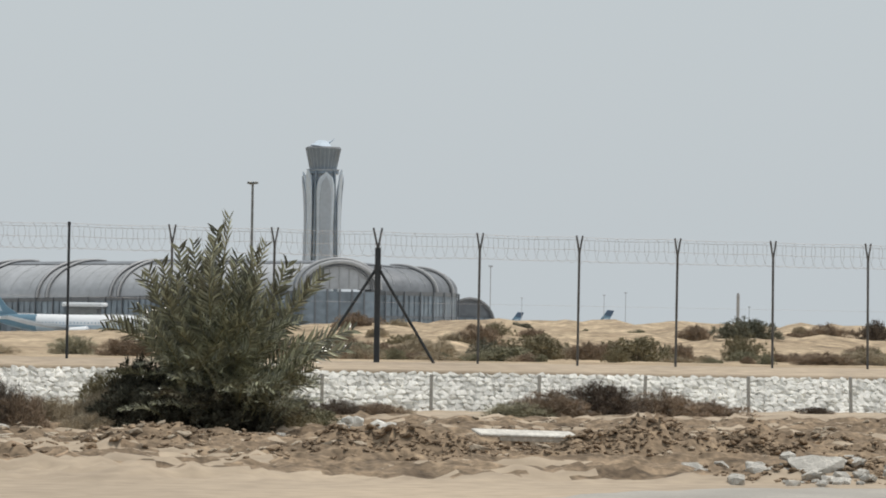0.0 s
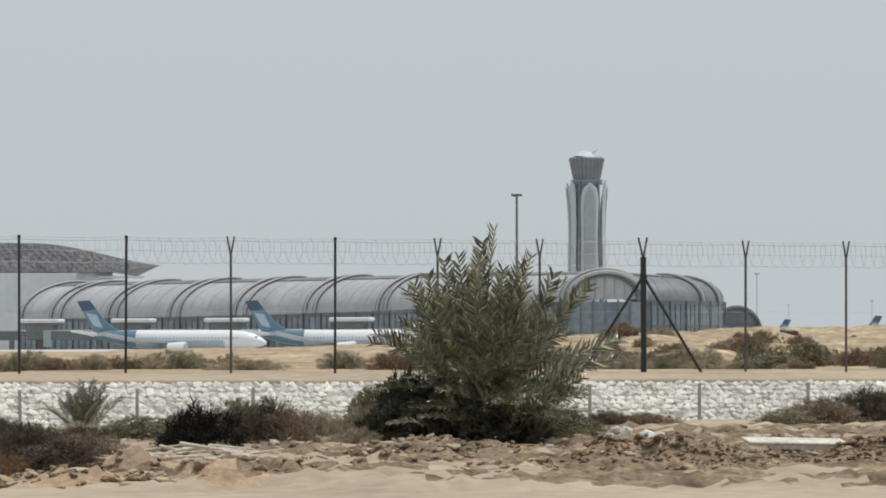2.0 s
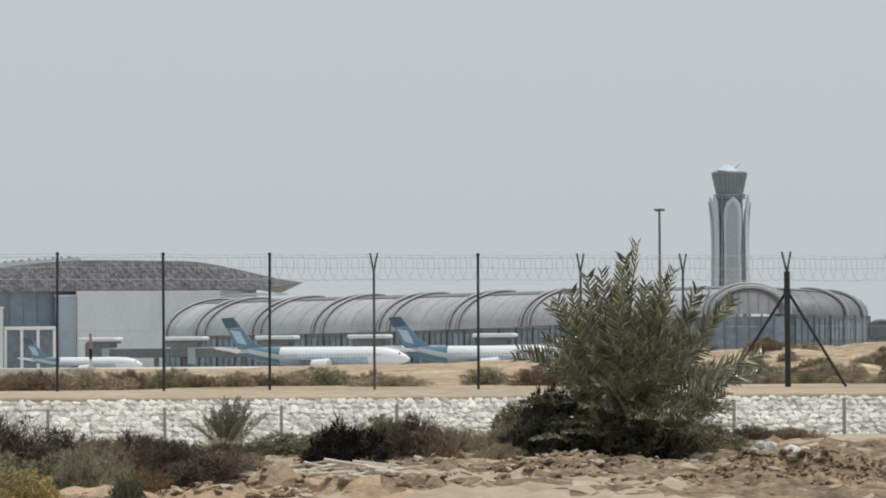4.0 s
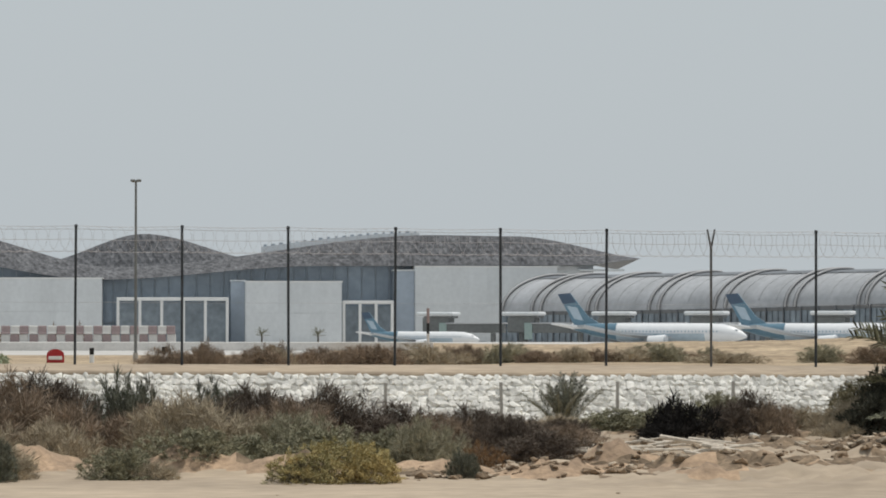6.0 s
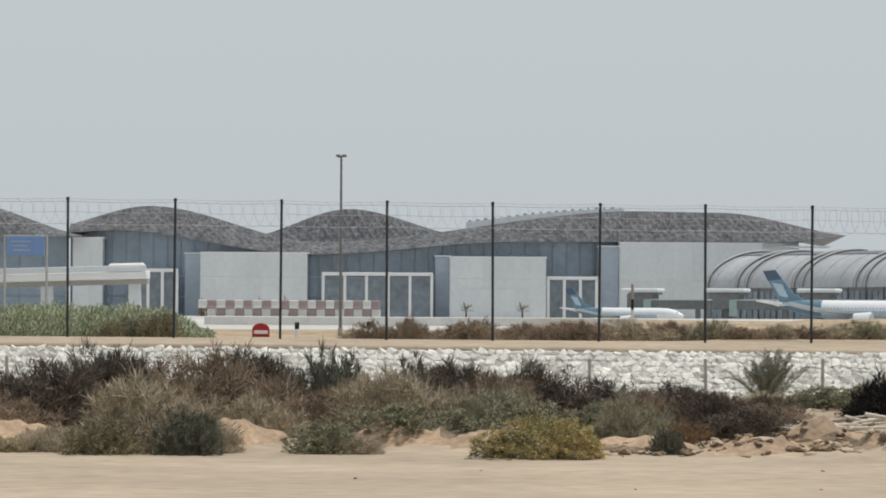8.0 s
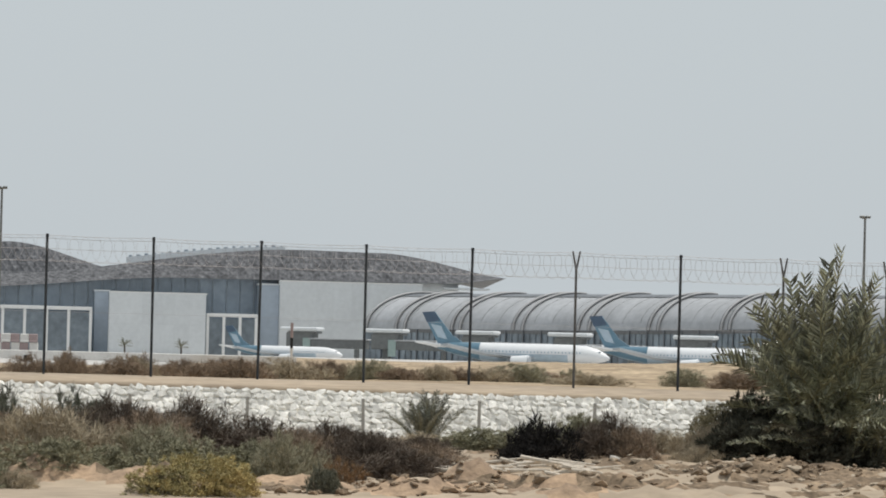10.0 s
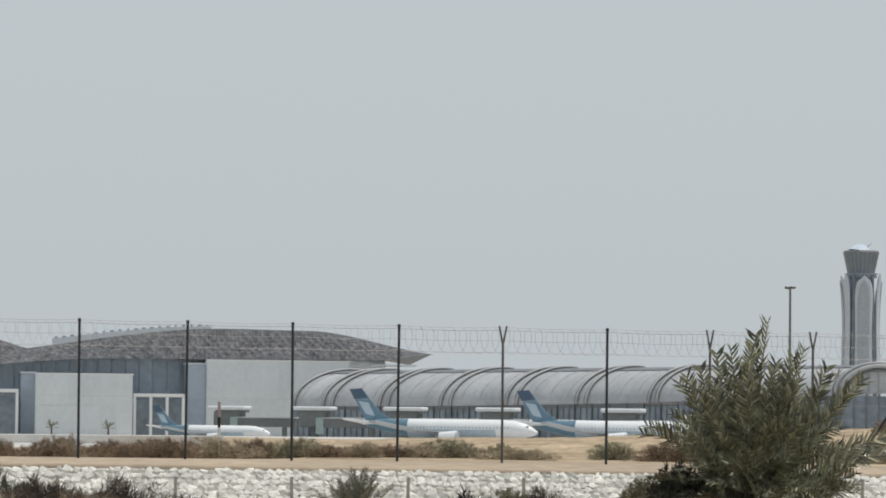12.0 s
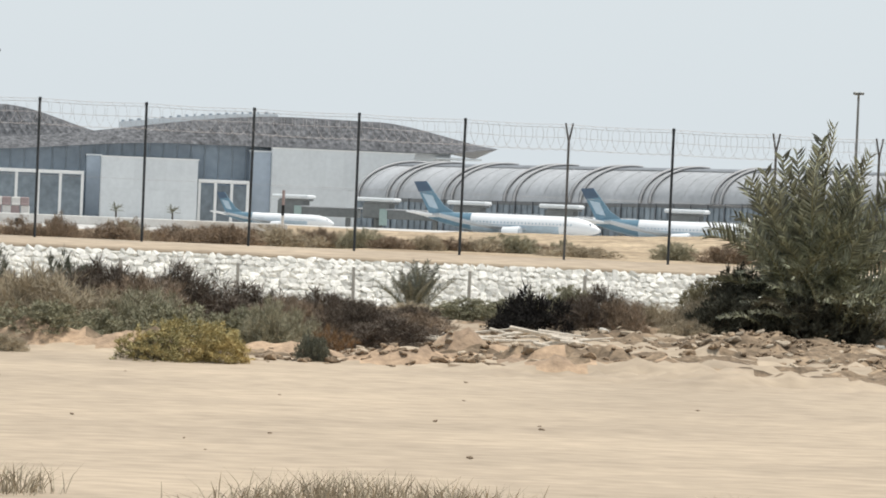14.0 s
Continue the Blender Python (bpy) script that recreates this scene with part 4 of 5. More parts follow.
white_block(-84.5, -43.8, 20.8, TY - 14, 22, 7)
white_block(11.3, 48.0, 19.6, TY - 14, 22, 6)
white_block(77.0, 131.8, 25.6, TY - 6, 15, 8)
white_block(-134.5, -123.3, 26.4, TY - 3, 12, 2)
# left side of each block, its shade put in as a blue-grey box
for x0, x1, z1 in ((-91.5, -84.8, 20.5), (5.4, 11.0, 19.9), (68.6, 76.6, 24.0)):
    r = part("stair_core", box_bm(((x0 + x1) / 2, TY + 4, (z1 + APRON_Z) / 2), (x1 - x0, 14, z1 - APRON_Z), 0.2), TOWER_CORE)
    tagged(r, "left side of the white block, its shade put in as blue-grey", "building", "stair cores")
    part("cornice", box_bm(((x0 + x1) / 2, TY + 4, z1 + 0.3), (x1 - x0 + 0.6, 14.6, 0.6)), CLAD, r)
# roof edge boxes and plant near the canopy tip
plant_box = part("roof_plant_housing", box_bm((137, TY + 12, 24.0), (20, 16, 5.0), 0.3), CLAD)
tagged(plant_box, "pale plant housing below the canopy tip", "building")
part("lid", box_bm((138, TY + 12, 26.8), (23, 17, 0.6), 0.1), WHITE, plant_box)
ledge = part("ledge_slab", box_bm((150, TY + 8, 24.6), (18, 14, 0.7), 0.1), CLAD)
tagged(ledge, "thin pale ledge slab beside the terminal block", "building")
part("support", box_bm((146, TY + 8, 10), (2, 10, 29)), CLAD, ledge)


# pale rear roof edge with small dark vents
rear = empty("rear_roof_edge", 0, TY + 60, 0, label="thin pale roof edge with dark vents behind the canopy", category="roof", kind="structure")
rnd = random.Random(17)
for i in range(20):
    xa, xb = 18 + 3.2 * i, 18 + 3.2 * (i + 1)
    za, zb = main_top(xa * 0.96) + 3.6 - 1.2 * i / 19, main_top(xb * 0.96) + 3.6 - 1.2 * (i + 1) / 19
    link("edge_strip", [(xa, y, z) for y, z in ((0, za - 2.4), (0, za), (3, za), (3, za - 2.4))] + [(xb, y, z) for y, z in ((0, zb - 2.4), (0, zb), (3, zb), (3, zb - 2.4))], [(0, 4, 5, 1), (1, 5, 6, 2), (2, 6, 7, 3), (3, 7, 4, 0)], CLAD, rear)
    part("vent", box_bm((xa + 1.6, 1.0, (za + zb) / 2 + 0.3), (rnd.uniform(0.6, 1.8), 1.6, rnd.uniform(0.5, 1.0)), 0.1), MULLION, rear)


def portal_frame(x0, x1, z1, columns, y):
    t = empty("portal_frame", 0, y, APRON_Z, label="white painted steel portal frame before dark glass", category="portal frame", group="white portal frames")
    h = z1 - APRON_Z
    part("beam", box_bm(((x0 + x1) / 2, 0, h - 0.6), (x1 - x0, 1.2, 1.3), 0.1), WHITE, t)
    for i in range(columns):
        x = x0 + 0.5 + (x1 - x0 - 1) * i / (columns - 1)
        part("column", box_bm((x, 0, (h - 1.25) / 2), (1.1, 1.1, h - 1.25), 0.1), WHITE, t)
    part("dark_infill", box_bm(((x0 + x1) / 2, 5, (h - 2) / 2), (x1 - x0, 0.5, h - 2)), CONCOURSE_GLASS, t)


portal_frame(-38.2, 4.6, 13.6, 6, TY - 12)
portal_frame(48.4, 68.0, 12.4, 4, TY - 12)
portal_frame(-111.0, -93.5, 14.6, 4, TY - 12)

# ---- concourse with its vaulted roof ----
concourse = empty("vaulted_concourse", 0, 0, APRON_Z, label="long barrel-vaulted airport concourse with grey metal bays and arched ribs", category="building")


def bezier(p, q, r, t):
    return Vector(p).lerp(Vector(q), t).lerp(Vector(q).lerp(Vector(r), t), t)


def section(foot, n, reach, height, spring, lift=0.0, count=13):
    """Points from the foot up the wall and over the vault."""
    out = []
    wall_h = spring
    for k in range(count):
        a = math.pi * 0.62 * k / (count - 1)
        h = wall_h + (height - wall_h) * math.sin(a)
        d = reach * (1 - math.cos(a))
        nv = Vector((-n.x * math.cos(a), -n.y * math.cos(a), math.sin(a)))
        p = Vector((foot.x + n.x * d, foot.y + n.y * d, h)) + nv * lift
        out.append(p)
    return out


def vault(curve, stations, reach, height, ribs, spring, sheet=None):
    rows = []
    for i in range(stations + 1):
        t = i / stations
        p, q = curve(t), curve(min(1, t + 0.01)) - curve(max(0, t - 0.01))
        q.normalize()
        n = Vector((-q.y, q.x))
        rows.append((p, n, reach(t), height(t), spring(t)))
    for i in range(stations):
        a, b = rows[i], rows[i + 1]
        sa, sb = section(*a), section(*b)
        m = len(sa)
        link("roof_bay", sa + sb, [(k, k + m, k + m + 1, k + 1) for k in range(m - 1)], sheet or VAULT, concourse, smooth=True)
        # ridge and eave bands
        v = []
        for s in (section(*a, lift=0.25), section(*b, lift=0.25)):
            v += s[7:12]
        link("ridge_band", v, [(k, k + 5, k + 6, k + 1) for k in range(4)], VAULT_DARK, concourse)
        pa, pb, ha, hb = a[0], b[0], sa[0].z, sb[0].z
        na = a[1]
        w = na * 0.4
        link("back_wall", [(pa.x + w.x, pa.y + w.y, 0), (pb.x + w.x, pb.y + w.y, 0), (pb.x + w.x, pb.y + w.y, hb), (pa.x + w.x, pa.y + w.y, ha)], [(0, 1, 2, 3)], CONCOURSE_GLASS, concourse)
        for k in range(3):
            u0, u1 = pa.lerp(pb, k / 3), pa.lerp(pb, (k + 1) / 3)
            e = (pb - pa).normalized() * 0.25
            link("window_panel", [(u0.x + e.x, u0.y + e.y, 1.2), (u1.x - e.x, u1.y - e.y, 1.2), (u1.x - e.x, u1.y - e.y, hb - 1.2), (u0.x + e.x, u0.y + e.y, ha - 1.2)], [(0, 1, 2, 3)], CONCOURSE_GLASS, concourse)
            if k == 0:
                part("pier", rod_bm((u0.x - na.x * 0.5, u0.y - na.y * 0.5, 0), (u0.x - na.x * 0.5, u0.y - na.y * 0.5, ha), 0.22, None, 6), VAULT_DARK, concourse)
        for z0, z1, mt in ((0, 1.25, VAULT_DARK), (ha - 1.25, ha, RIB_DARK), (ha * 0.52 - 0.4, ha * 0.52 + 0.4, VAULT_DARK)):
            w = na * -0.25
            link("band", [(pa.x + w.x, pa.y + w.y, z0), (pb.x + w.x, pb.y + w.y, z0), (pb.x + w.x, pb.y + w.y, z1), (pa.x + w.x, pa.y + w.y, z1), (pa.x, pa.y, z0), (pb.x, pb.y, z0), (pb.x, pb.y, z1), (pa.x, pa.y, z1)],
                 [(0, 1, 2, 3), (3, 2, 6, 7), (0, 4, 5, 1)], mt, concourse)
        seam = section((a[0] + b[0]) / 2, na, a[2], a[3], a[4], 0.1, 19)
        v, f = sweep(seam[2:13], 0.11, 4)
        link("seam", v, f, VAULT, concourse, smooth=True)
    for t in ribs:
        p, q = curve(t), (curve(min(1, t + 0.01)) - curve(max(0, t - 0.01))).normalized()
        n = Vector((-q.y, q.x))
        pts = section(p, n, reach(t), height(t), spring(t), 0.75, 19)
        v, f = sweep(pts[:17], 0.42, 6)
        link("rib", v, f, RIB, concourse, smooth=True)
        # a darker tube stands in for the shaded edge of the rib
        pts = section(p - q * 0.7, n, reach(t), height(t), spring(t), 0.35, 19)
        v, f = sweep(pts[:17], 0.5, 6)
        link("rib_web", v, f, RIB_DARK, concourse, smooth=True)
    return rows


long_curve = lambda t: bezier((106, 1345), (200, 1195), (262, 1118), t)


def at_bearing(curve, a):
    lo, hi = 0.0, 1.0
    for _ in range(30):
        mid = (lo + hi) / 2
        lo, hi = (mid, hi) if curve(mid).x / curve(mid).y < a else (lo, mid)
    return lo


RIBS = [at_bearing(long_curve, a) for a in (0.0796, 0.0878, 0.0903, 0.1035, 0.1058, 0.1206, 0.1233, 0.1390, 0.1420, 0.1589, 0.1616, 0.1795, 0.1818, 0.2010, 0.2035)]
vault(long_curve, 32, lambda t: 27 - 7 * t, lambda t: 26.0 + 0.6 * t, RIBS, lambda t: 12.6 + 4.4 * t * t)
# rounded end behind the tower-side gable
end_curve = lambda t: bezier((281, 1113), (318, 1112), (334, 1196), t)
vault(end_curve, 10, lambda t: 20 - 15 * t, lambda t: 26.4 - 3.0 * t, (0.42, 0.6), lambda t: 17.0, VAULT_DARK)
# arched gable facing the airfield
gx, gy, gr, gh = 271.6, 1106.0, 12.0, 25.9
v, f = [], []
arc = [(gr * -math.cos(math.pi * k / 20), 17.4 + (gh - 17.4) * math.sin(math.pi * k / 20)) for k in range(21)]
for px_, pz in arc:
    v += [(gx + px_, gy + 1.0, pz), (gx + px_, gy + 26, pz)]
f = [(2 * k, 2 * k + 1, 2 * k + 3, 2 * k + 2) for k in range(20)]
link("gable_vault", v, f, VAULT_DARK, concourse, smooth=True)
link("gable_screen", [(gx + a, gy + 1.5, b) for a, b in arc] + [(gx - gr, gy + 1.5, 17.3), (gx + gr, gy + 1.5, 17.3)], [tuple(range(21))], VAULT, concourse)
for i in range(6):
    x0 = gx - gr + 4.0 * i
    part("window_panel", box_bm((x0 + 2.0, gy + 1.2, 8.4), (3.7, 0.5, 16.4)), CONCOURSE_GLASS, concourse)
    part("pier", box_bm((x0, gy + 0.9, 8.65), (0.5, 0.6, 17.3)), VAULT_DARK, concourse)
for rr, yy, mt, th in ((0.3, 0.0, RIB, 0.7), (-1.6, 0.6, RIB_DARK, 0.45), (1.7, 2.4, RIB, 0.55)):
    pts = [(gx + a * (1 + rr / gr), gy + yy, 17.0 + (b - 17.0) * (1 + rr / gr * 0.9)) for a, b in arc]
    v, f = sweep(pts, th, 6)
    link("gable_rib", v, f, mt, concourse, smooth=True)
for i in range(7):
    a = -gr * 0.8 + gr * 1.6 * i / 6
    h = 17.4 + (gh - 17.4) * math.sqrt(max(0, 1 - (a / gr) ** 2))
    part("glazing_bar", box_bm((gx + a, gy + 1.3, (17.4 + h) / 2), (0.18, 0.3, h - 17.4)), RIB, concourse)
# low annex past the end
annex = empty("round_annex", 338, 1190, APRON_Z, label="small round-roofed grey annex at the concourse end", category="building")
pts = [(8.5 * -math.cos(math.pi * k / 14), 7.0 + 8.6 * math.sin(math.pi * k / 14)) for k in range(15)]
v = [(a, y, b) for a, b in pts for y in (0, 18)]
link("vault", v, [(2 * k, 2 * k + 1, 2 * k + 3, 2 * k + 2) for k in range(14)], VAULT, annex, smooth=True)
link("gable", [(a, 0.5, b) for a, b in pts], [tuple(range(15))], VAULT_DARK, annex)
for i in range(5):
    part("window_panel", box_bm((-6.8 + 3.4 * i, 0, 4.6), (3.0, 0.5, 9.0)), CONCOURSE_GLASS, annex)
v, f = sweep([(a, -0.2, b) for a, b in pts], 0.6, 5)
link("rib", v, f, RIB_DARK, annex)
part("plinth", box_bm((0, 0.4, 3.5), (17, 0.4, 7.0)), VAULT_DARK, annex)


# ---- control tower ----
def petal(r0, r1, ang, half, z0, z1, mat, parent, name, tip=8.0, flare=2.4, thick=0.8):
    """A pointed shell round the shaft: half is its half angle."""
    v, f = [], []
    nz, na = 26, 8
    for shell in (0, thick):
        for i in range(nz + 1):
            t = i / nz
            z = z0 + (z1 - z0) * t
            near = max(0.0, (z - (z1 - tip)) / tip)
            k = math.sqrt(max(0.0, 1 - near ** 1.8))
            r = r0 + (r1 - r0) * t + flare * max(0.0, (t - 0.62) / 0.38) ** 2 - shell
            for j in range(na + 1):
                a = ang + half * k * (2 * j / na - 1)
                v.append((r * math.sin(a), -r * math.cos(a), z))
    w, s = na + 1, (nz + 1) * (na + 1)
    for i in range(nz):
        for j in range(na):
            o = i * w + j
            f += [(o, o + 1, o + w + 1, o + w), (s + o, s + o + w, s + o + w + 1, s + o + 1)]
        for j, fl in ((0, 0), (na, 1)):
            o = i * w + j
            f.append((o, o + w, s + o + w, s + o) if fl == 0 else (o, s + o, s + o + w, o + w))
    return link(name, v, f, mat, parent, smooth=True)


tower = empty("control_tower", 470.3, 1960, APRON_Z, label="tall pale airport control tower with petal-shaped shaft and dark cab", category="control tower")
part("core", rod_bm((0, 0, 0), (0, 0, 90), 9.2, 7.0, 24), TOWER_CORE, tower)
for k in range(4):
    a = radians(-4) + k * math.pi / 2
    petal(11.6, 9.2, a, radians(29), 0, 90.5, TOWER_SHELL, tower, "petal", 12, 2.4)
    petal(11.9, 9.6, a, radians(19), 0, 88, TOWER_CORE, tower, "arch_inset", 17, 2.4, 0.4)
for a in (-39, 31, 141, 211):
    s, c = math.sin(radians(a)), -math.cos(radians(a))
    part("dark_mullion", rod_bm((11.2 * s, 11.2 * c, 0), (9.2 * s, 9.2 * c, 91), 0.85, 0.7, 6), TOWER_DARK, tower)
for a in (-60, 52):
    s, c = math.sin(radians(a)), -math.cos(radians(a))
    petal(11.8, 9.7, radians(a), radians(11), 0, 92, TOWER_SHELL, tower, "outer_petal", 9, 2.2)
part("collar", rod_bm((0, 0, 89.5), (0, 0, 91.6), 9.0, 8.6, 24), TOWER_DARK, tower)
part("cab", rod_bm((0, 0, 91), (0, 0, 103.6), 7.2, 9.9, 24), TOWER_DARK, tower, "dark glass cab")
for k in range(24):
    a = 2 * math.pi * (k + 0.5) / 24
    part("cab_mullion", rod_bm((7.25 * math.sin(a), -7.25 * math.cos(a), 91), (9.95 * math.sin(a), -9.95 * math.cos(a), 103.6), 0.1, None, 4), TOWER_CORE, tower)
part("cab_roof", rod_bm((0, 0, 103.6), (0, 0, 104.6), 10.1, 9.4, 24), VAULT_DARK, tower)
part("crown", rod_bm((-0.8, 0, 104.6), (-0.3, 0, 108.2), 6.8, 2.4, 16), TOWER_SHELL, tower)
part("crown_fin", rod_bm((1.5, 0, 106.0), (6.3, 0, 109.3), 0.9, 0.15, 6), TOWER_SHELL, tower)
part("lower_cab_ring", rod_bm((0, 0, 90.4), (0, 0, 92.0), 8.0, 9.3, 24), TOWER_CORE, tower)


# ---- aircraft ----
def airliner(x, y, rz, scale, label):
    t = empty("airliner", x, y, APRON_Z, rz, label, "airplane", "parked airliners")
    t.scale = (scale, scale, scale)
    # body along +x, nose at x = 28
    prof = [(-29, 0.25, 7.4), (-26, 0.9, 7.1), (-20, 1.9, 6.3), (-12, 2.7, 5.6), (-4, 2.95, 5.3), (16, 2.95, 5.3), (21, 2.75, 5.25), (24.5, 2.15, 5.0), (27, 1.25, 4.6), (28.4, 0.35, 4.3)]

    def hull(a0, a1, lift, x0=-29.5, x1=29):
        v, f, rows = [], [], []
        st = [(px, r + lift, cz) for px, r, cz in prof if x0 <= px <= x1]
        n = 14
        for px, r, cz in st:
            for k in range(n + 1):
                a = a0 + (a1 - a0) * k / n
                v.append((px, r * math.sin(a), cz + r * math.cos(a)))
        for i in range(len(st) - 1):
            for k in range(n):
                o = i * (n + 1) + k
                f.append((o, o + 1, o + n + 2, o + n + 1))
        return v, f
    link("fuselage", *hull(0, 2 * math.pi, 0), JET_WHITE, t, smooth=True)
    for s in (0, 1):
        a0 = math.pi * 0.52 if s == 0 else -math.pi * 0.52
        a1 = math.pi * 1.0 if s == 0 else -math.pi * 1.0
        link("belly_band", *hull(a0, a1, 0.03, -21, 17), JET_PALE, t, smooth=True)
    for a0, a1 in ((0.3, math.pi), (-math.pi, -0.3)):
        link("tail_livery", *hull(a0, a1, 0.05, -27, -11), JET_BLUE, t, smooth=True)

    def slab(name, pts, thick, mat, axis):
        b = bmesh.new()
        top = [b.verts.new(p) for p in pts]
        off = Vector((0, thick, 0)) if axis == "y" else Vector((0, 0, -thick))
        low = [b.verts.new(Vector(p) + off) for p in pts]
        b.faces.new(top)
        b.faces.new(low[::-1])
        for i in range(len(pts)):
            k = (i + 1) % len(pts)
            b.faces.new((top[i], low[i], low[k], top[k]))
        bmesh.ops.recalc_face_normals(b, faces=b.faces)
        return part(name, b, mat, t)
    slab("fin", [(-16.5, -0.25, 7.2), (-26.0, -0.25, 7.6), (-31.0, -0.25, 17.0), (-27.2, -0.25, 17.3), (-21.6, -0.25, 10.4)], 0.5, JET_BLUE, "y")
    slab("fin_tip", [(-25.4, -0.3, 14.6), (-29.6, -0.3, 14.0), (-31.2, -0.3, 17.1), (-27.3, -0.3, 17.4)], 0.6, JET_NAVY, "y")
    slab("fin_emblem", [(-23.0, -0.33, 9.0), (-25.9, -0.33, 9.6), (-28.4, -0.33, 13.6), (-25.0, -0.33, 13.0)], 0.66, JET_PALE, "y")
    for s in (-1, 1):
        slab("wing", [(6, 2.4 * s, 4.2), (-5, 2.4 * s, 4.2), (-10.5, 17 * s, 5.6), (-15.5, 29 * s, 7.6), (-13.2, 29.4 * s, 7.8), (-5.5, 14 * s, 5.4)], 0.55, JET_GREY, "z")
        slab("stabiliser", [(-19.5, 1.2 * s, 7.0), (-26, 1.2 * s, 7.0), (-30.0, 10.2 * s, 8.3), (-27.3, 10.2 * s, 8.3)], 0.5, JET_WHITE, "z")
        eng = part("engine", rod_bm((0.5, 9.6 * s, 3.0), (5.8, 9.6 * s, 3.0), 1.35, 1.85, 14), JET_WHITE, t)
        part("engine_lip", rod_bm((5.8, 9.6 * s, 3.0), (6.3, 9.6 * s, 3.0), 1.78, 1.6, 14), JET_GREY, eng)
        part("main_gear", rod_bm((-2, 4.6 * s, 0), (-2, 4.6 * s, 4.4), 0.35), JET_GREY, t)
        part("wheel", rod_bm((-2, 4.2 * s, 0.65), (-2, 5.2 * s, 0.65), 0.65, None, 12), BLACK, t)
    part("nose_gear", rod_bm((22, 0, 0), (22, 0, 3.4), 0.25), JET_GREY, t)
    part("wheel", rod_bm((22, -0.4, 0.5), (22, 0.4, 0.5), 0.5, None, 12), BLACK, t)
    win = bmesh.new()
    for i in range(30):
        for s in (-1, 1):
            add_box(win, (-12 + 1.1 * i, 2.93 * s, 5.75), (0.35, 0.1, 0.5))
    tagged(part("window_row", win, JET_PALE, t), kind="stuff")
    part("cockpit_glass", box_bm((25.2, 0, 6.1), (1.3, 2.9, 0.55), 0.15), TOWER_DARK, t)
    return t


airliner(128.6, 1052, -24, 0.97, "white airliner with blue tail parked nose-out on the apron")
airliner(178.5, 1052, -24, 0.97, "white airliner with blue tail parked beside the concourse")
airliner(64.0, 1120, -24, 0.66, "smaller white airliner with blue tail parked near the terminal")
airliner(442.7, 1420, 190, 0.78, "distant airliner whose dark fin shows over the dunes")
airliner(406.0, 1420, 190, 0.7, "far airliner half hidden by the dune crest")


# ---- jet bridges ----
def jet_bridge(x, y, rz=0):
    t = empty("jet_bridge", x, y, APRON_Z, rz, "grey passenger boarding bridge with a white overhanging roof", "jet bridge", "jet bridges along the concourse")
    part("rotunda", box_bm((0, 0, 7.6), (9.5, 7, 5.2), 0.4), BRIDGE_GREY, t)
    part("roof", box_bm((0, 0, 11.3), (13.0, 10, 1.3), 0.4), CLAD, t)
    part("roof_hood", box_bm((1.0, 0, 10.2), (10.0, 7.6, 0.7), 0.2), BRIDGE_GREY, t)
    part("column", rod_bm((0, 0, 0), (0, 0, 5.1), 1.6, None, 12), BRIDGE_GREY, t)
    part("glass_side", box_bm((2.6, -3.6, 5.5), (2.6, 0.3, 5.5)), BRIDGE_GREEN, t)
    part("tunnel", box_bm((14, -2, 6.4), (20, 3.2, 3.0), 0.2), BRIDGE_GREY, t)
    part("tunnel_roof", box_bm((14, -2, 8.1), (21, 3.8, 0.5), 0.1), VAULT, t)
    part("wheel_leg", box_bm((20, -2, 2.4), (1.2, 2.6, 4.9), 0.1), BRIDGE_GREY, t)
    return t


for a, y in ((0.0615, 1230), (0.0852, 1200), (0.1105, 1170), (0.1365, 1145), (0.172, 1120), (0.207, 1100)):
    jet_bridge(a * y, y, -20)

# ---- elevated road and gantry sign ----
viaduct = empty("elevated_road", 0, 900, APRON_Z, label="white elevated road deck on concrete columns", category="bridge", kind="structure")
viaduct.matrix_basis = pose(-72, 900, APRON_Z, 0, -1.8) @ pose(72, 0, 0)
part("deck", box_bm((-190, 5, 13.2), (244, 12, 2.0), 0.2), WHITE, viaduct)
part("parapet", box_bm((-190, -1.2, 14.9), (244, 0.5, 1.5), 0.1), CLAD, viaduct)
part("soffit_beam", box_bm((-190, 5, 11.6), (244, 6, 1.3), 0.1), CONC_POST, viaduct)
for i in range(8):
    part("column", box_bm((-71.5 - 22 * i, 5, 5.6), (3.0, 3.0, 11.2), 0.2), CLAD, viaduct)
part("end_block", box_bm((-73, 0.5, 15.4), (9, 4, 1.6), 0.5), WHITE, viaduct)
gantry = empty("road_sign", -98.2, 896, APRON_Z, label="blue road direction sign on a grey gantry", category="sign")
part("board", box_bm((0, 0, 20.3), (9.4, 0.4, 4.7), 0.1), SIGN_BLUE, gantry)
for i, (w, z, x) in enumerate(((5.0, 21.4, -1.2), (3.8, 20.3, -1.6), (4.4, 19.2, -1.0))):
    part("writing_bar", box_bm((x, -0.23, z), (w, 0.06, 0.32)), MULLION, gantry)
for s in (-5.2, 5.2):
    part("mast", rod_bm((s, 0.4, 0), (s, 0.4, 23), 0.35, 0.25), CONC_POST, gantry)
part("crossbar", rod_bm((-5.2, 0.4, 22.8), (5.2, 0.4, 22.8), 0.2), CONC_POST, gantry)

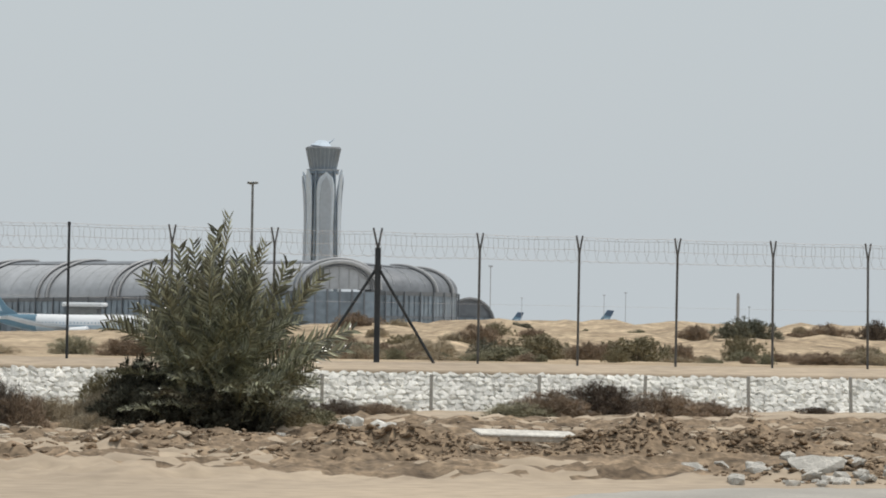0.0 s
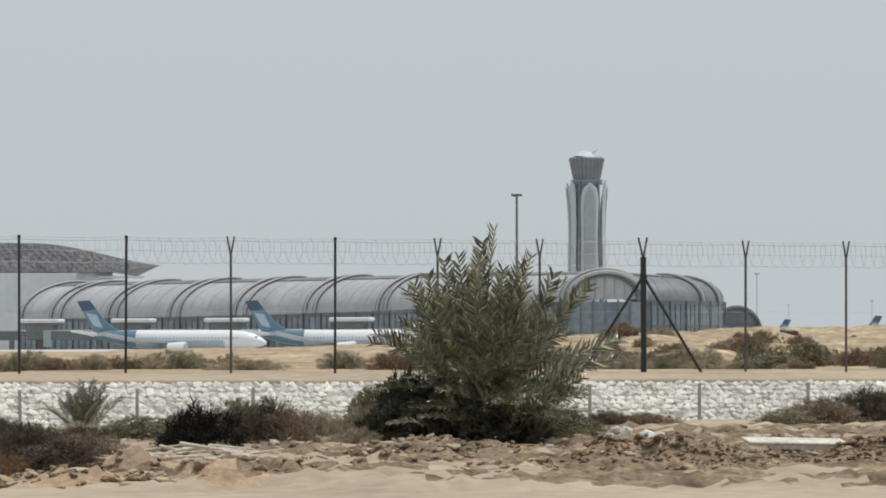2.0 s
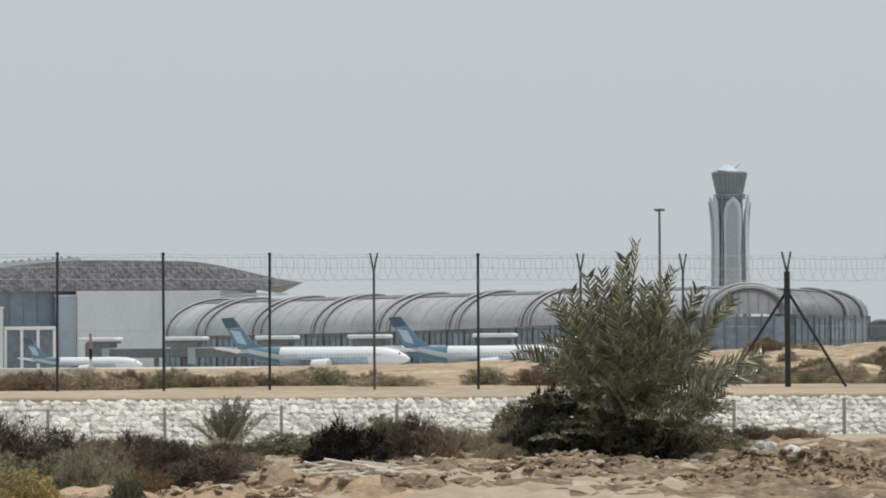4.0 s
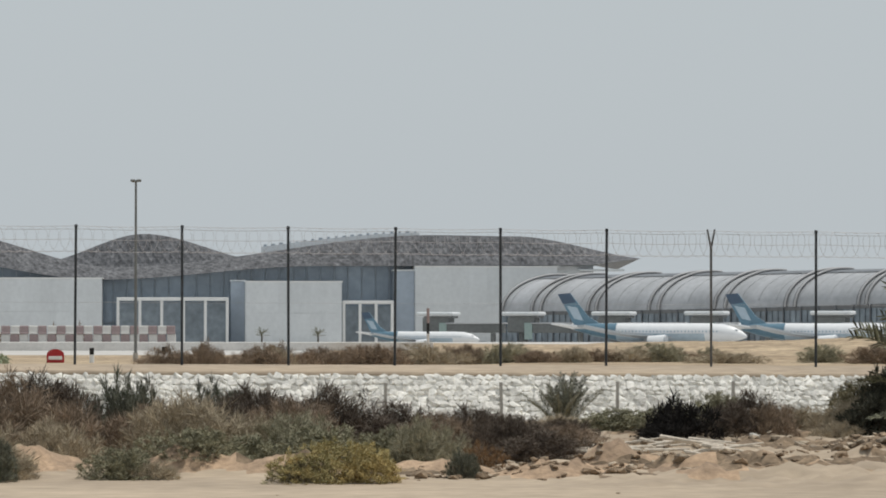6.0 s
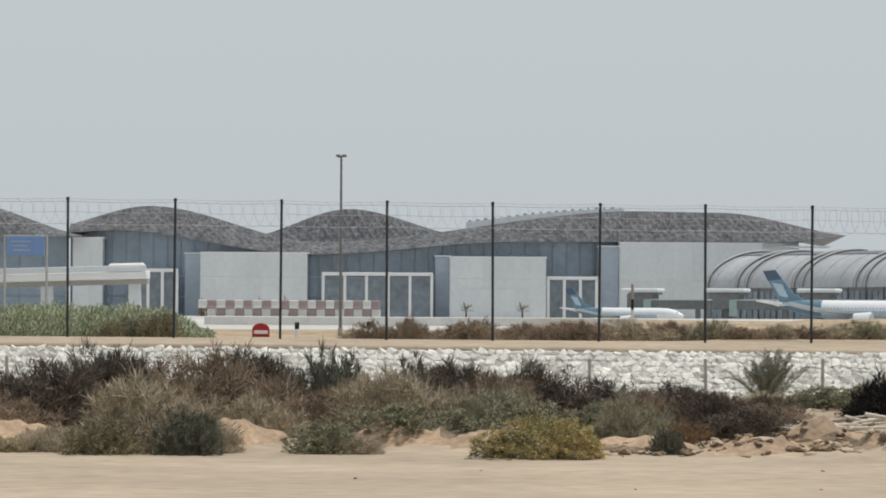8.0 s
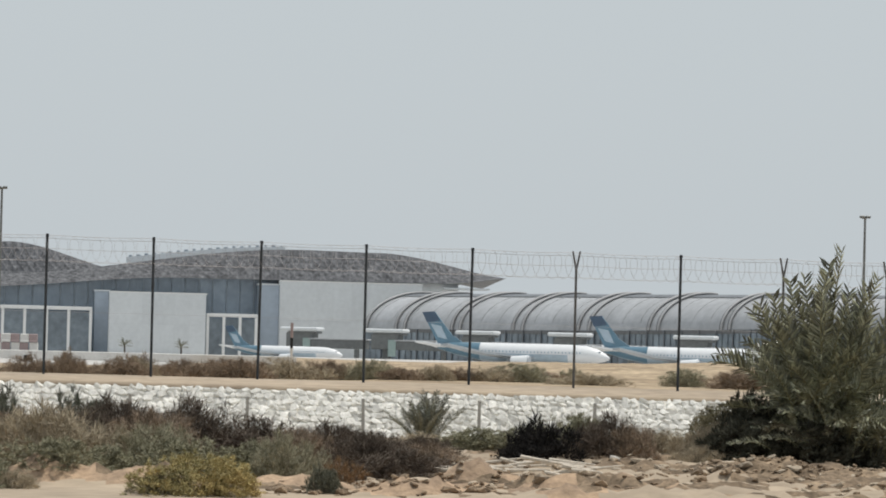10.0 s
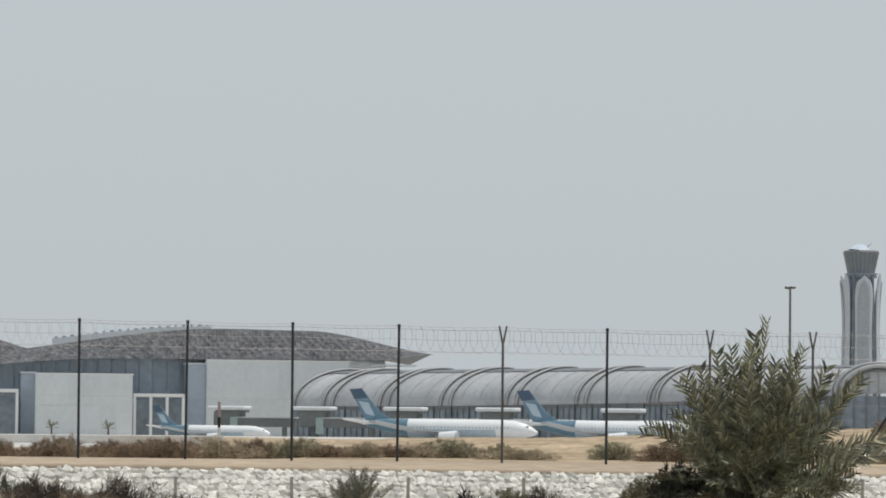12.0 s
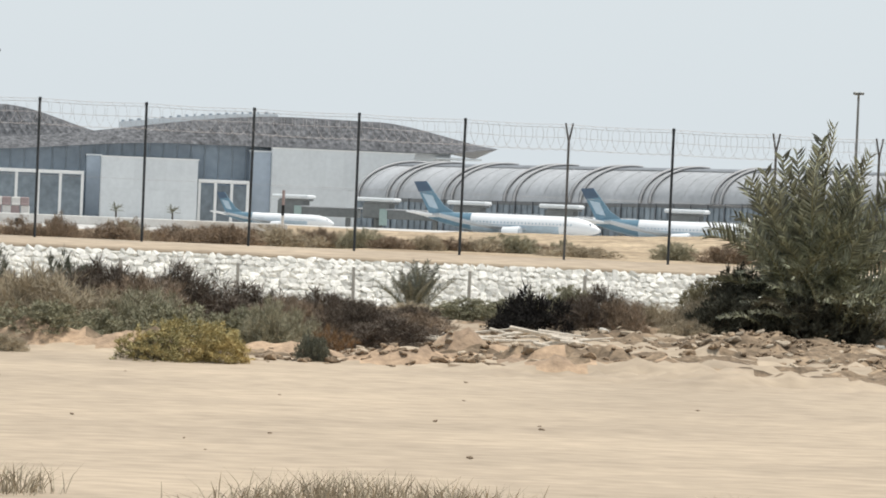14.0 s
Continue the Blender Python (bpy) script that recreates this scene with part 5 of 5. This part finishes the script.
# ---- airside fittings behind the fence ----
kerb = part("concrete_kerb", box_bm((0, 300, ground_z(0, 300) + 0.32), (36, 0.5, 0.8), 0.05), WHITE_FADED)
tagged(kerb, "long low white concrete kerb wall before the apron", "kerb", kind="structure")
rnd = random.Random(8)
for j in range(2):
    for i in range(20):
        if j == 0 and i < 1:
            continue
        red = (i + j) % 2 == 0
        b = bmesh.new()
        add_box(b, (0, 0, 0.5), (1.04, 0.5, 1.0), None, 0.08)
        add_box(b, (0, 0, 0.12), (1.04, 0.8, 0.24), None, 0.04)
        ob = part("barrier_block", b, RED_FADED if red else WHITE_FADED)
        ob.matrix_basis = pose(-26.0 + 1.085 * i + rnd.uniform(-0.05, 0.05), 430, ground_z(-15, 430) - 0.05 + 1.02 * j, 0, 0, rnd.uniform(-3, 3))
        tagged(ob, ("faded red" if red else "off-white") + " plastic traffic barrier block stacked in a row", "barrier", "stacked barrier blocks")


def street_lamp(x, y, h, label, twin=True):
    z = ground_z(x, y)
    t = empty("street_lamp", x, y, z, label=label, category="street lamp", group="airfield lamps")
    part("base", rod_bm((0, 0, -0.1), (0, 0, 0.35), 0.13, 0.11, 10), CONC_POST, t)
    part("pole", rod_bm((0, 0, 0.3), (0, 0, h), 0.075, 0.05, 10), LAMP, t)
    part("bracket", rod_bm((-0.15, 0, h - 0.05), (0.15, 0, h - 0.02), 0.03), LAMP, t)
    for s in ((-1, 1) if twin else (1,)):
        b = bmesh.new()
        add_box(b, (0.13 * s, 0, h + 0.01), (0.22, 0.24, 0.12), None, 0.03)
        part("lamp_head", b, LAMP, t)
    return t


street_lamp(-3.57, 160, 7.95, "slim grey lamp post with two flat heads")
street_lamp(35.12, 160, 8.66 - ground_z(35.12, 160), "slim grey lamp post behind the dunes")


# far masts and tower: haze is put into their thin shape and pale colour
def far_mast(x, y, top, r, label):
    t = empty("floodlight_mast", x, y, APRON_Z, label=label, category="mast", group="distant masts")
    part("pole", rod_bm((0, 0, 0), (0, 0, top - APRON_Z), r * 0.5, r * 0.4, 6), RIB, t)
    part("head", box_bm((0, 0, top - APRON_Z), (r * 4, r * 2, r * 1.6), 0.05), VAULT, t)


for a, b, r in ((0.2901, 0.0168, 0.4), (0.2870, 0.0095, 0.22), (0.3246, 0.0090, 0.25), (0.3312, 0.0098, 0.25), (0.2996, 0.0078, 0.2), (0.3695, 0.0062, 0.25)):
    far_mast(a * 1300, 1300, 2.4 + b * 1300, r, "distant floodlight mast, drawn thin and pale for haze")
hazy = part("distant_silo", rod_bm((0.3660 * 2400, 2400, APRON_Z), (0.3660 * 2400, 2400, 24), 1.1, None, 10), RIB)
tagged(hazy, "slender far tower, drawn thin and pale for haze", "tower")
part("cap", rod_bm((0.3660 * 2400, 2400, 24), (0.3660 * 2400, 2400, 27), 1.3, 0.8, 10), RIB, hazy)

# red marker, bollards, banded pole
sz = ground_z(-7.1, 150)
mk = empty("warning_marker", -6.65, 150, sz, label="red round-topped warning marker with a white bar", category="marker")
pts = [(0.36 * -math.cos(math.pi * k / 12), 0.32 + 0.25 * math.sin(math.pi * k / 12)) for k in range(13)]
v = [(a, y, b) for y in (0, 0.12) for a, b in [(-0.36, 0.0)] + pts + [(0.36, 0.0)]]
n = len(pts) + 2
link("plate", v, [tuple(range(n)), tuple(range(2 * n - 1, n - 1, -1))] + [(k, n + k, n + (k + 1) % n, (k + 1) % n) for k in range(n)], RED, mk)
part("white_bar", box_bm((0, -0.015, 0.2), (0.56, 0.05, 0.14), 0.01), WHITE, mk)
for x in (-0.2, 0.2):
    part("leg", box_bm((x, 0.06, -0.15), (0.06, 0.06, 0.36)), POST, mk)
for x, h in ((-5.15, 0.62), (-2.16, 0.66)):
    z = ground_z(x, 150)
    b = empty("bollard", x, 150, z, label="short black and white banded bollard", category="bollard", group="banded bollards")
    part("lower_band", rod_bm((0, 0, -0.1), (0, 0, h * 0.55), 0.1, None, 10), WHITE, b)
    part("upper_band", rod_bm((0, 0, h * 0.55), (0, 0, h), 0.1, None, 10), BLACK, b)
pole = empty("banded_pole", 0.0586 * 120, 120, ground_z(7.0, 120), label="red, white and black banded marker pole", category="pole")
for z0, z1, mt in ((-0.1, 0.3, WHITE), (0.3, 0.62, BLACK), (0.62, 1.1, WHITE_FADED), (1.1, 1.45, BLACK), (1.45, 1.95, RED_FADED)):
    part("band", rod_bm((0, 0, z0), (0, 0, z1), 0.05, None, 10), mt, pole)
for a, w, h in ((-0.0605, 1.1, 2.2), (-0.0446, 0.9, 2.6), (-0.0375, 0.9, 2.7), (-0.055, 1.4, 1.8)):
    scatter_bush(PROTO["rust"][0], USED, a * 434, 434, w, h, 30)

# ---- rubble on the sand ----
rub_meshes = []
for s in range(6):
    b = rough_block(100 + s)
    me = bpy.data.meshes.new("rubble")
    b.to_mesh(me)
    b.free()
    me.materials.append(RUBBLE)
    rub_meshes.append(me)


def chunk(name, x, y, s, label, cat, group, rz=0, sink=0.25, tilt=0):
    ob = new(name, rub_meshes[rnd.randrange(6)])
    ob.matrix_basis = pose(x, y, ground_z(x, y) + s[2] * (0.5 - sink), tilt, tilt * 0.5, rz) @ Matrix.Diagonal((*s, 1))
    return tagged(ob, label, cat, group)


for i in range(80):
    a, y = min(0.425, max(0.355, rnd.gauss(0.392, 0.014))), rnd.gauss(53.2, 0.7)
    w = rnd.uniform(0.08, 0.32)
    chunk("concrete_lump", a * y, y, (w, w * 0.8, w * 0.55), "broken pale concrete lump in a rubble heap", "rubble", "concrete rubble", rnd.uniform(0, 180), 0.2, rnd.uniform(-15, 15))
chunk("concrete_lump", 20.75, 53.0, (0.9, 0.6, 0.34), "large broken pale concrete lump in a rubble heap", "rubble", "concrete rubble", 12, 0.15)
for x, y, w in ((17.1, 68.6, 0.5), (16.6, 67.2, 0.35), (17.4, 67.0, 0.45), (19.6, 55.6, 0.45), (20.1, 55.6, 0.3), (16.0, 65.6, 0.3), (24.6, 66, 0.2), (14.9, 65.2, 0.25), (11.2, 65.3, 0.2), (9.9, 66.0, 0.25), (13.2, 65.0, 0.22), (8.0, 65.6, 0.25)):
    chunk("pale_rock", x, y, (w, w * 0.7, w * 0.45), "pale rock lying on churned sand", "rock", "loose rocks", rnd.uniform(0, 180))
for x, y, w in ((16.95, 68.0, 0.62), (17.45, 67.6, 0.4), (16.7, 67.3, 0.34), (17.3, 66.9, 0.3)):
    chunk("white_rock", x, y, (w, w * 0.7, w * 0.55), "bleached white rock beside the palm foot", "rock", "white rocks", rnd.uniform(0, 180), -0.1).data = stone_meshes[rnd.randrange(10)]
b = bmesh.new()
add_box(b, (0, 0, 0), (1.85, 0.5, 0.05), None, 0.015)
add_box(b, (0.1, -0.2, -0.06), (1.3, 0.05, 0.08), None, 0.01)
slab = part("fallen_slab", b, RUBBLE)
slab.matrix_basis = pose(18.2, 60.4, max(0.5, ground_z(18.2, 60.4) + 0.1), 9, 1.5, 4)
tagged(slab, "long pale concrete slab lying on churned soil", "slab")
# pale branches and planks lying by the black brush heap
for i in range(40):
    x, y = 7.4 + rnd.uniform(-1.3, 1.6), 63.2 + rnd.uniform(-2.4, 1.8)
    L = rnd.uniform(0.45, 1.25)
    z = ground_z(x, y)
    p = part("fallen_branch", rod_bm((-L / 2, 0, 0), (L / 2, 0, 0), 0.042, 0.014, 6), BLEACHED)
    p.matrix_basis = pose(x, y, z + 0.09, 0, rnd.uniform(-8, 8), -38 + rnd.uniform(-28, 28))
    tagged(p, "bleached dead branch lying on the sand", "branch", "fallen branches")
# clods
g = np.random.default_rng(21)
base = rough_block(7)
base.verts.ensure_lookup_table()
bvx = [v.co.copy() for v in base.verts]
bfx = [[v.index for v in fc.verts] for fc in base.faces]
base.free()
def scatter_lumps(name, spots, mat, label, category, lo, hi, mean):
    cv, cf = [], []
    for x, y in spots:
        s = float(np.clip(g.lognormal(mean, 0.5), lo, hi))
        m = Matrix.Translation((x, y, ground_z(x, y) + s * 0.1)) @ Euler((g.uniform(-0.4, 0.4), g.uniform(-0.35, 0.35), g.uniform(0, 3))).to_matrix().to_4x4() @ Matrix.Diagonal((s * 1.7, s * 1.1, s * 0.62, 1))
        o = len(cv)
        cv += [m @ c for c in bvx]
        cf += [[o + k for k in q] for q in bfx]
    return tagged(link(name, cv, cf, mat), label, category, kind="stuff")


heaps = [m for m in MOUNDS if m[0] > 12]
spots = []
for i in range(5200):
    mx, my, ma, mb, mh = heaps[int(g.integers(len(heaps)))]
    spots.append((mx + g.normal(0, ma * 0.55), my + g.normal(0, mb * 0.55)))
scatter_lumps("soil_clods", spots, CLOD, "dry brown clods covering the soil heaps", "soil clods", 0.03, 0.15, -3.0)
spots = [(g.uniform(3.1, 6.8), g.normal(57.4, 0.4)) for _ in range(170)] + [(g.uniform(7, 13), g.normal(61, 2.0)) for _ in range(260)]
scatter_lumps("verge_clods", spots, CLOD, "dark brown clods along the edge of the track", "soil clods", 0.04, 0.2, -2.5)
spots = [(x, y) for x, y in ((g.uniform(4, 30), g.uniform(57.5, 72)) for _ in range(2600)) if noise.noise((x * 0.5, y * 0.7, 3.0)) > -0.1]
scatter_lumps("sand_lumps", spots, SAND_LUMP, "pale crusted sand lumps along the verge", "sand lumps", 0.03, 0.28, -2.7)
# small stones on the track
pebble_meshes = []
for q in range(3):
    b = rough_block(140 + q)
    me = bpy.data.meshes.new("pebble")
    b.to_mesh(me)
    b.free()
    me.materials.append(CLOD)
    pebble_meshes.append(me)
for i in range(14):
    y = rnd.uniform(33, 54)
    x = y * rnd.uniform(-0.02, 0.21)
    w = rnd.uniform(0.03, 0.08)
    chunk("pebble", x, y, (w, w * 0.8, w * 0.4), "small stone on the sand track", "stone", "loose pebbles", rnd.uniform(0, 180)).data = pebble_meshes[i % 3]
# dusty paved strip at the edge of the track
strip_v = []
for i in range(49):
    a = 0.288 + 0.005 * i
    e = ramp(a, (0.288, 34.0), (0.306, 47.3), (0.335, 49.3), (0.37, 50.3)) + 0.8 * noise.noise((i * 0.55, 0, 0))
    strip_v += [(a * 33, 33, 0.034), (a * e, e, 0.034)]
strip = link("paved_strip", strip_v, [(2 * k, 2 * k + 2, 2 * k + 3, 2 * k + 1) for k in range(48)], ASPHALT)
tagged(strip, "dusty grey paved strip beside the rubble", "pavement", kind="structure")
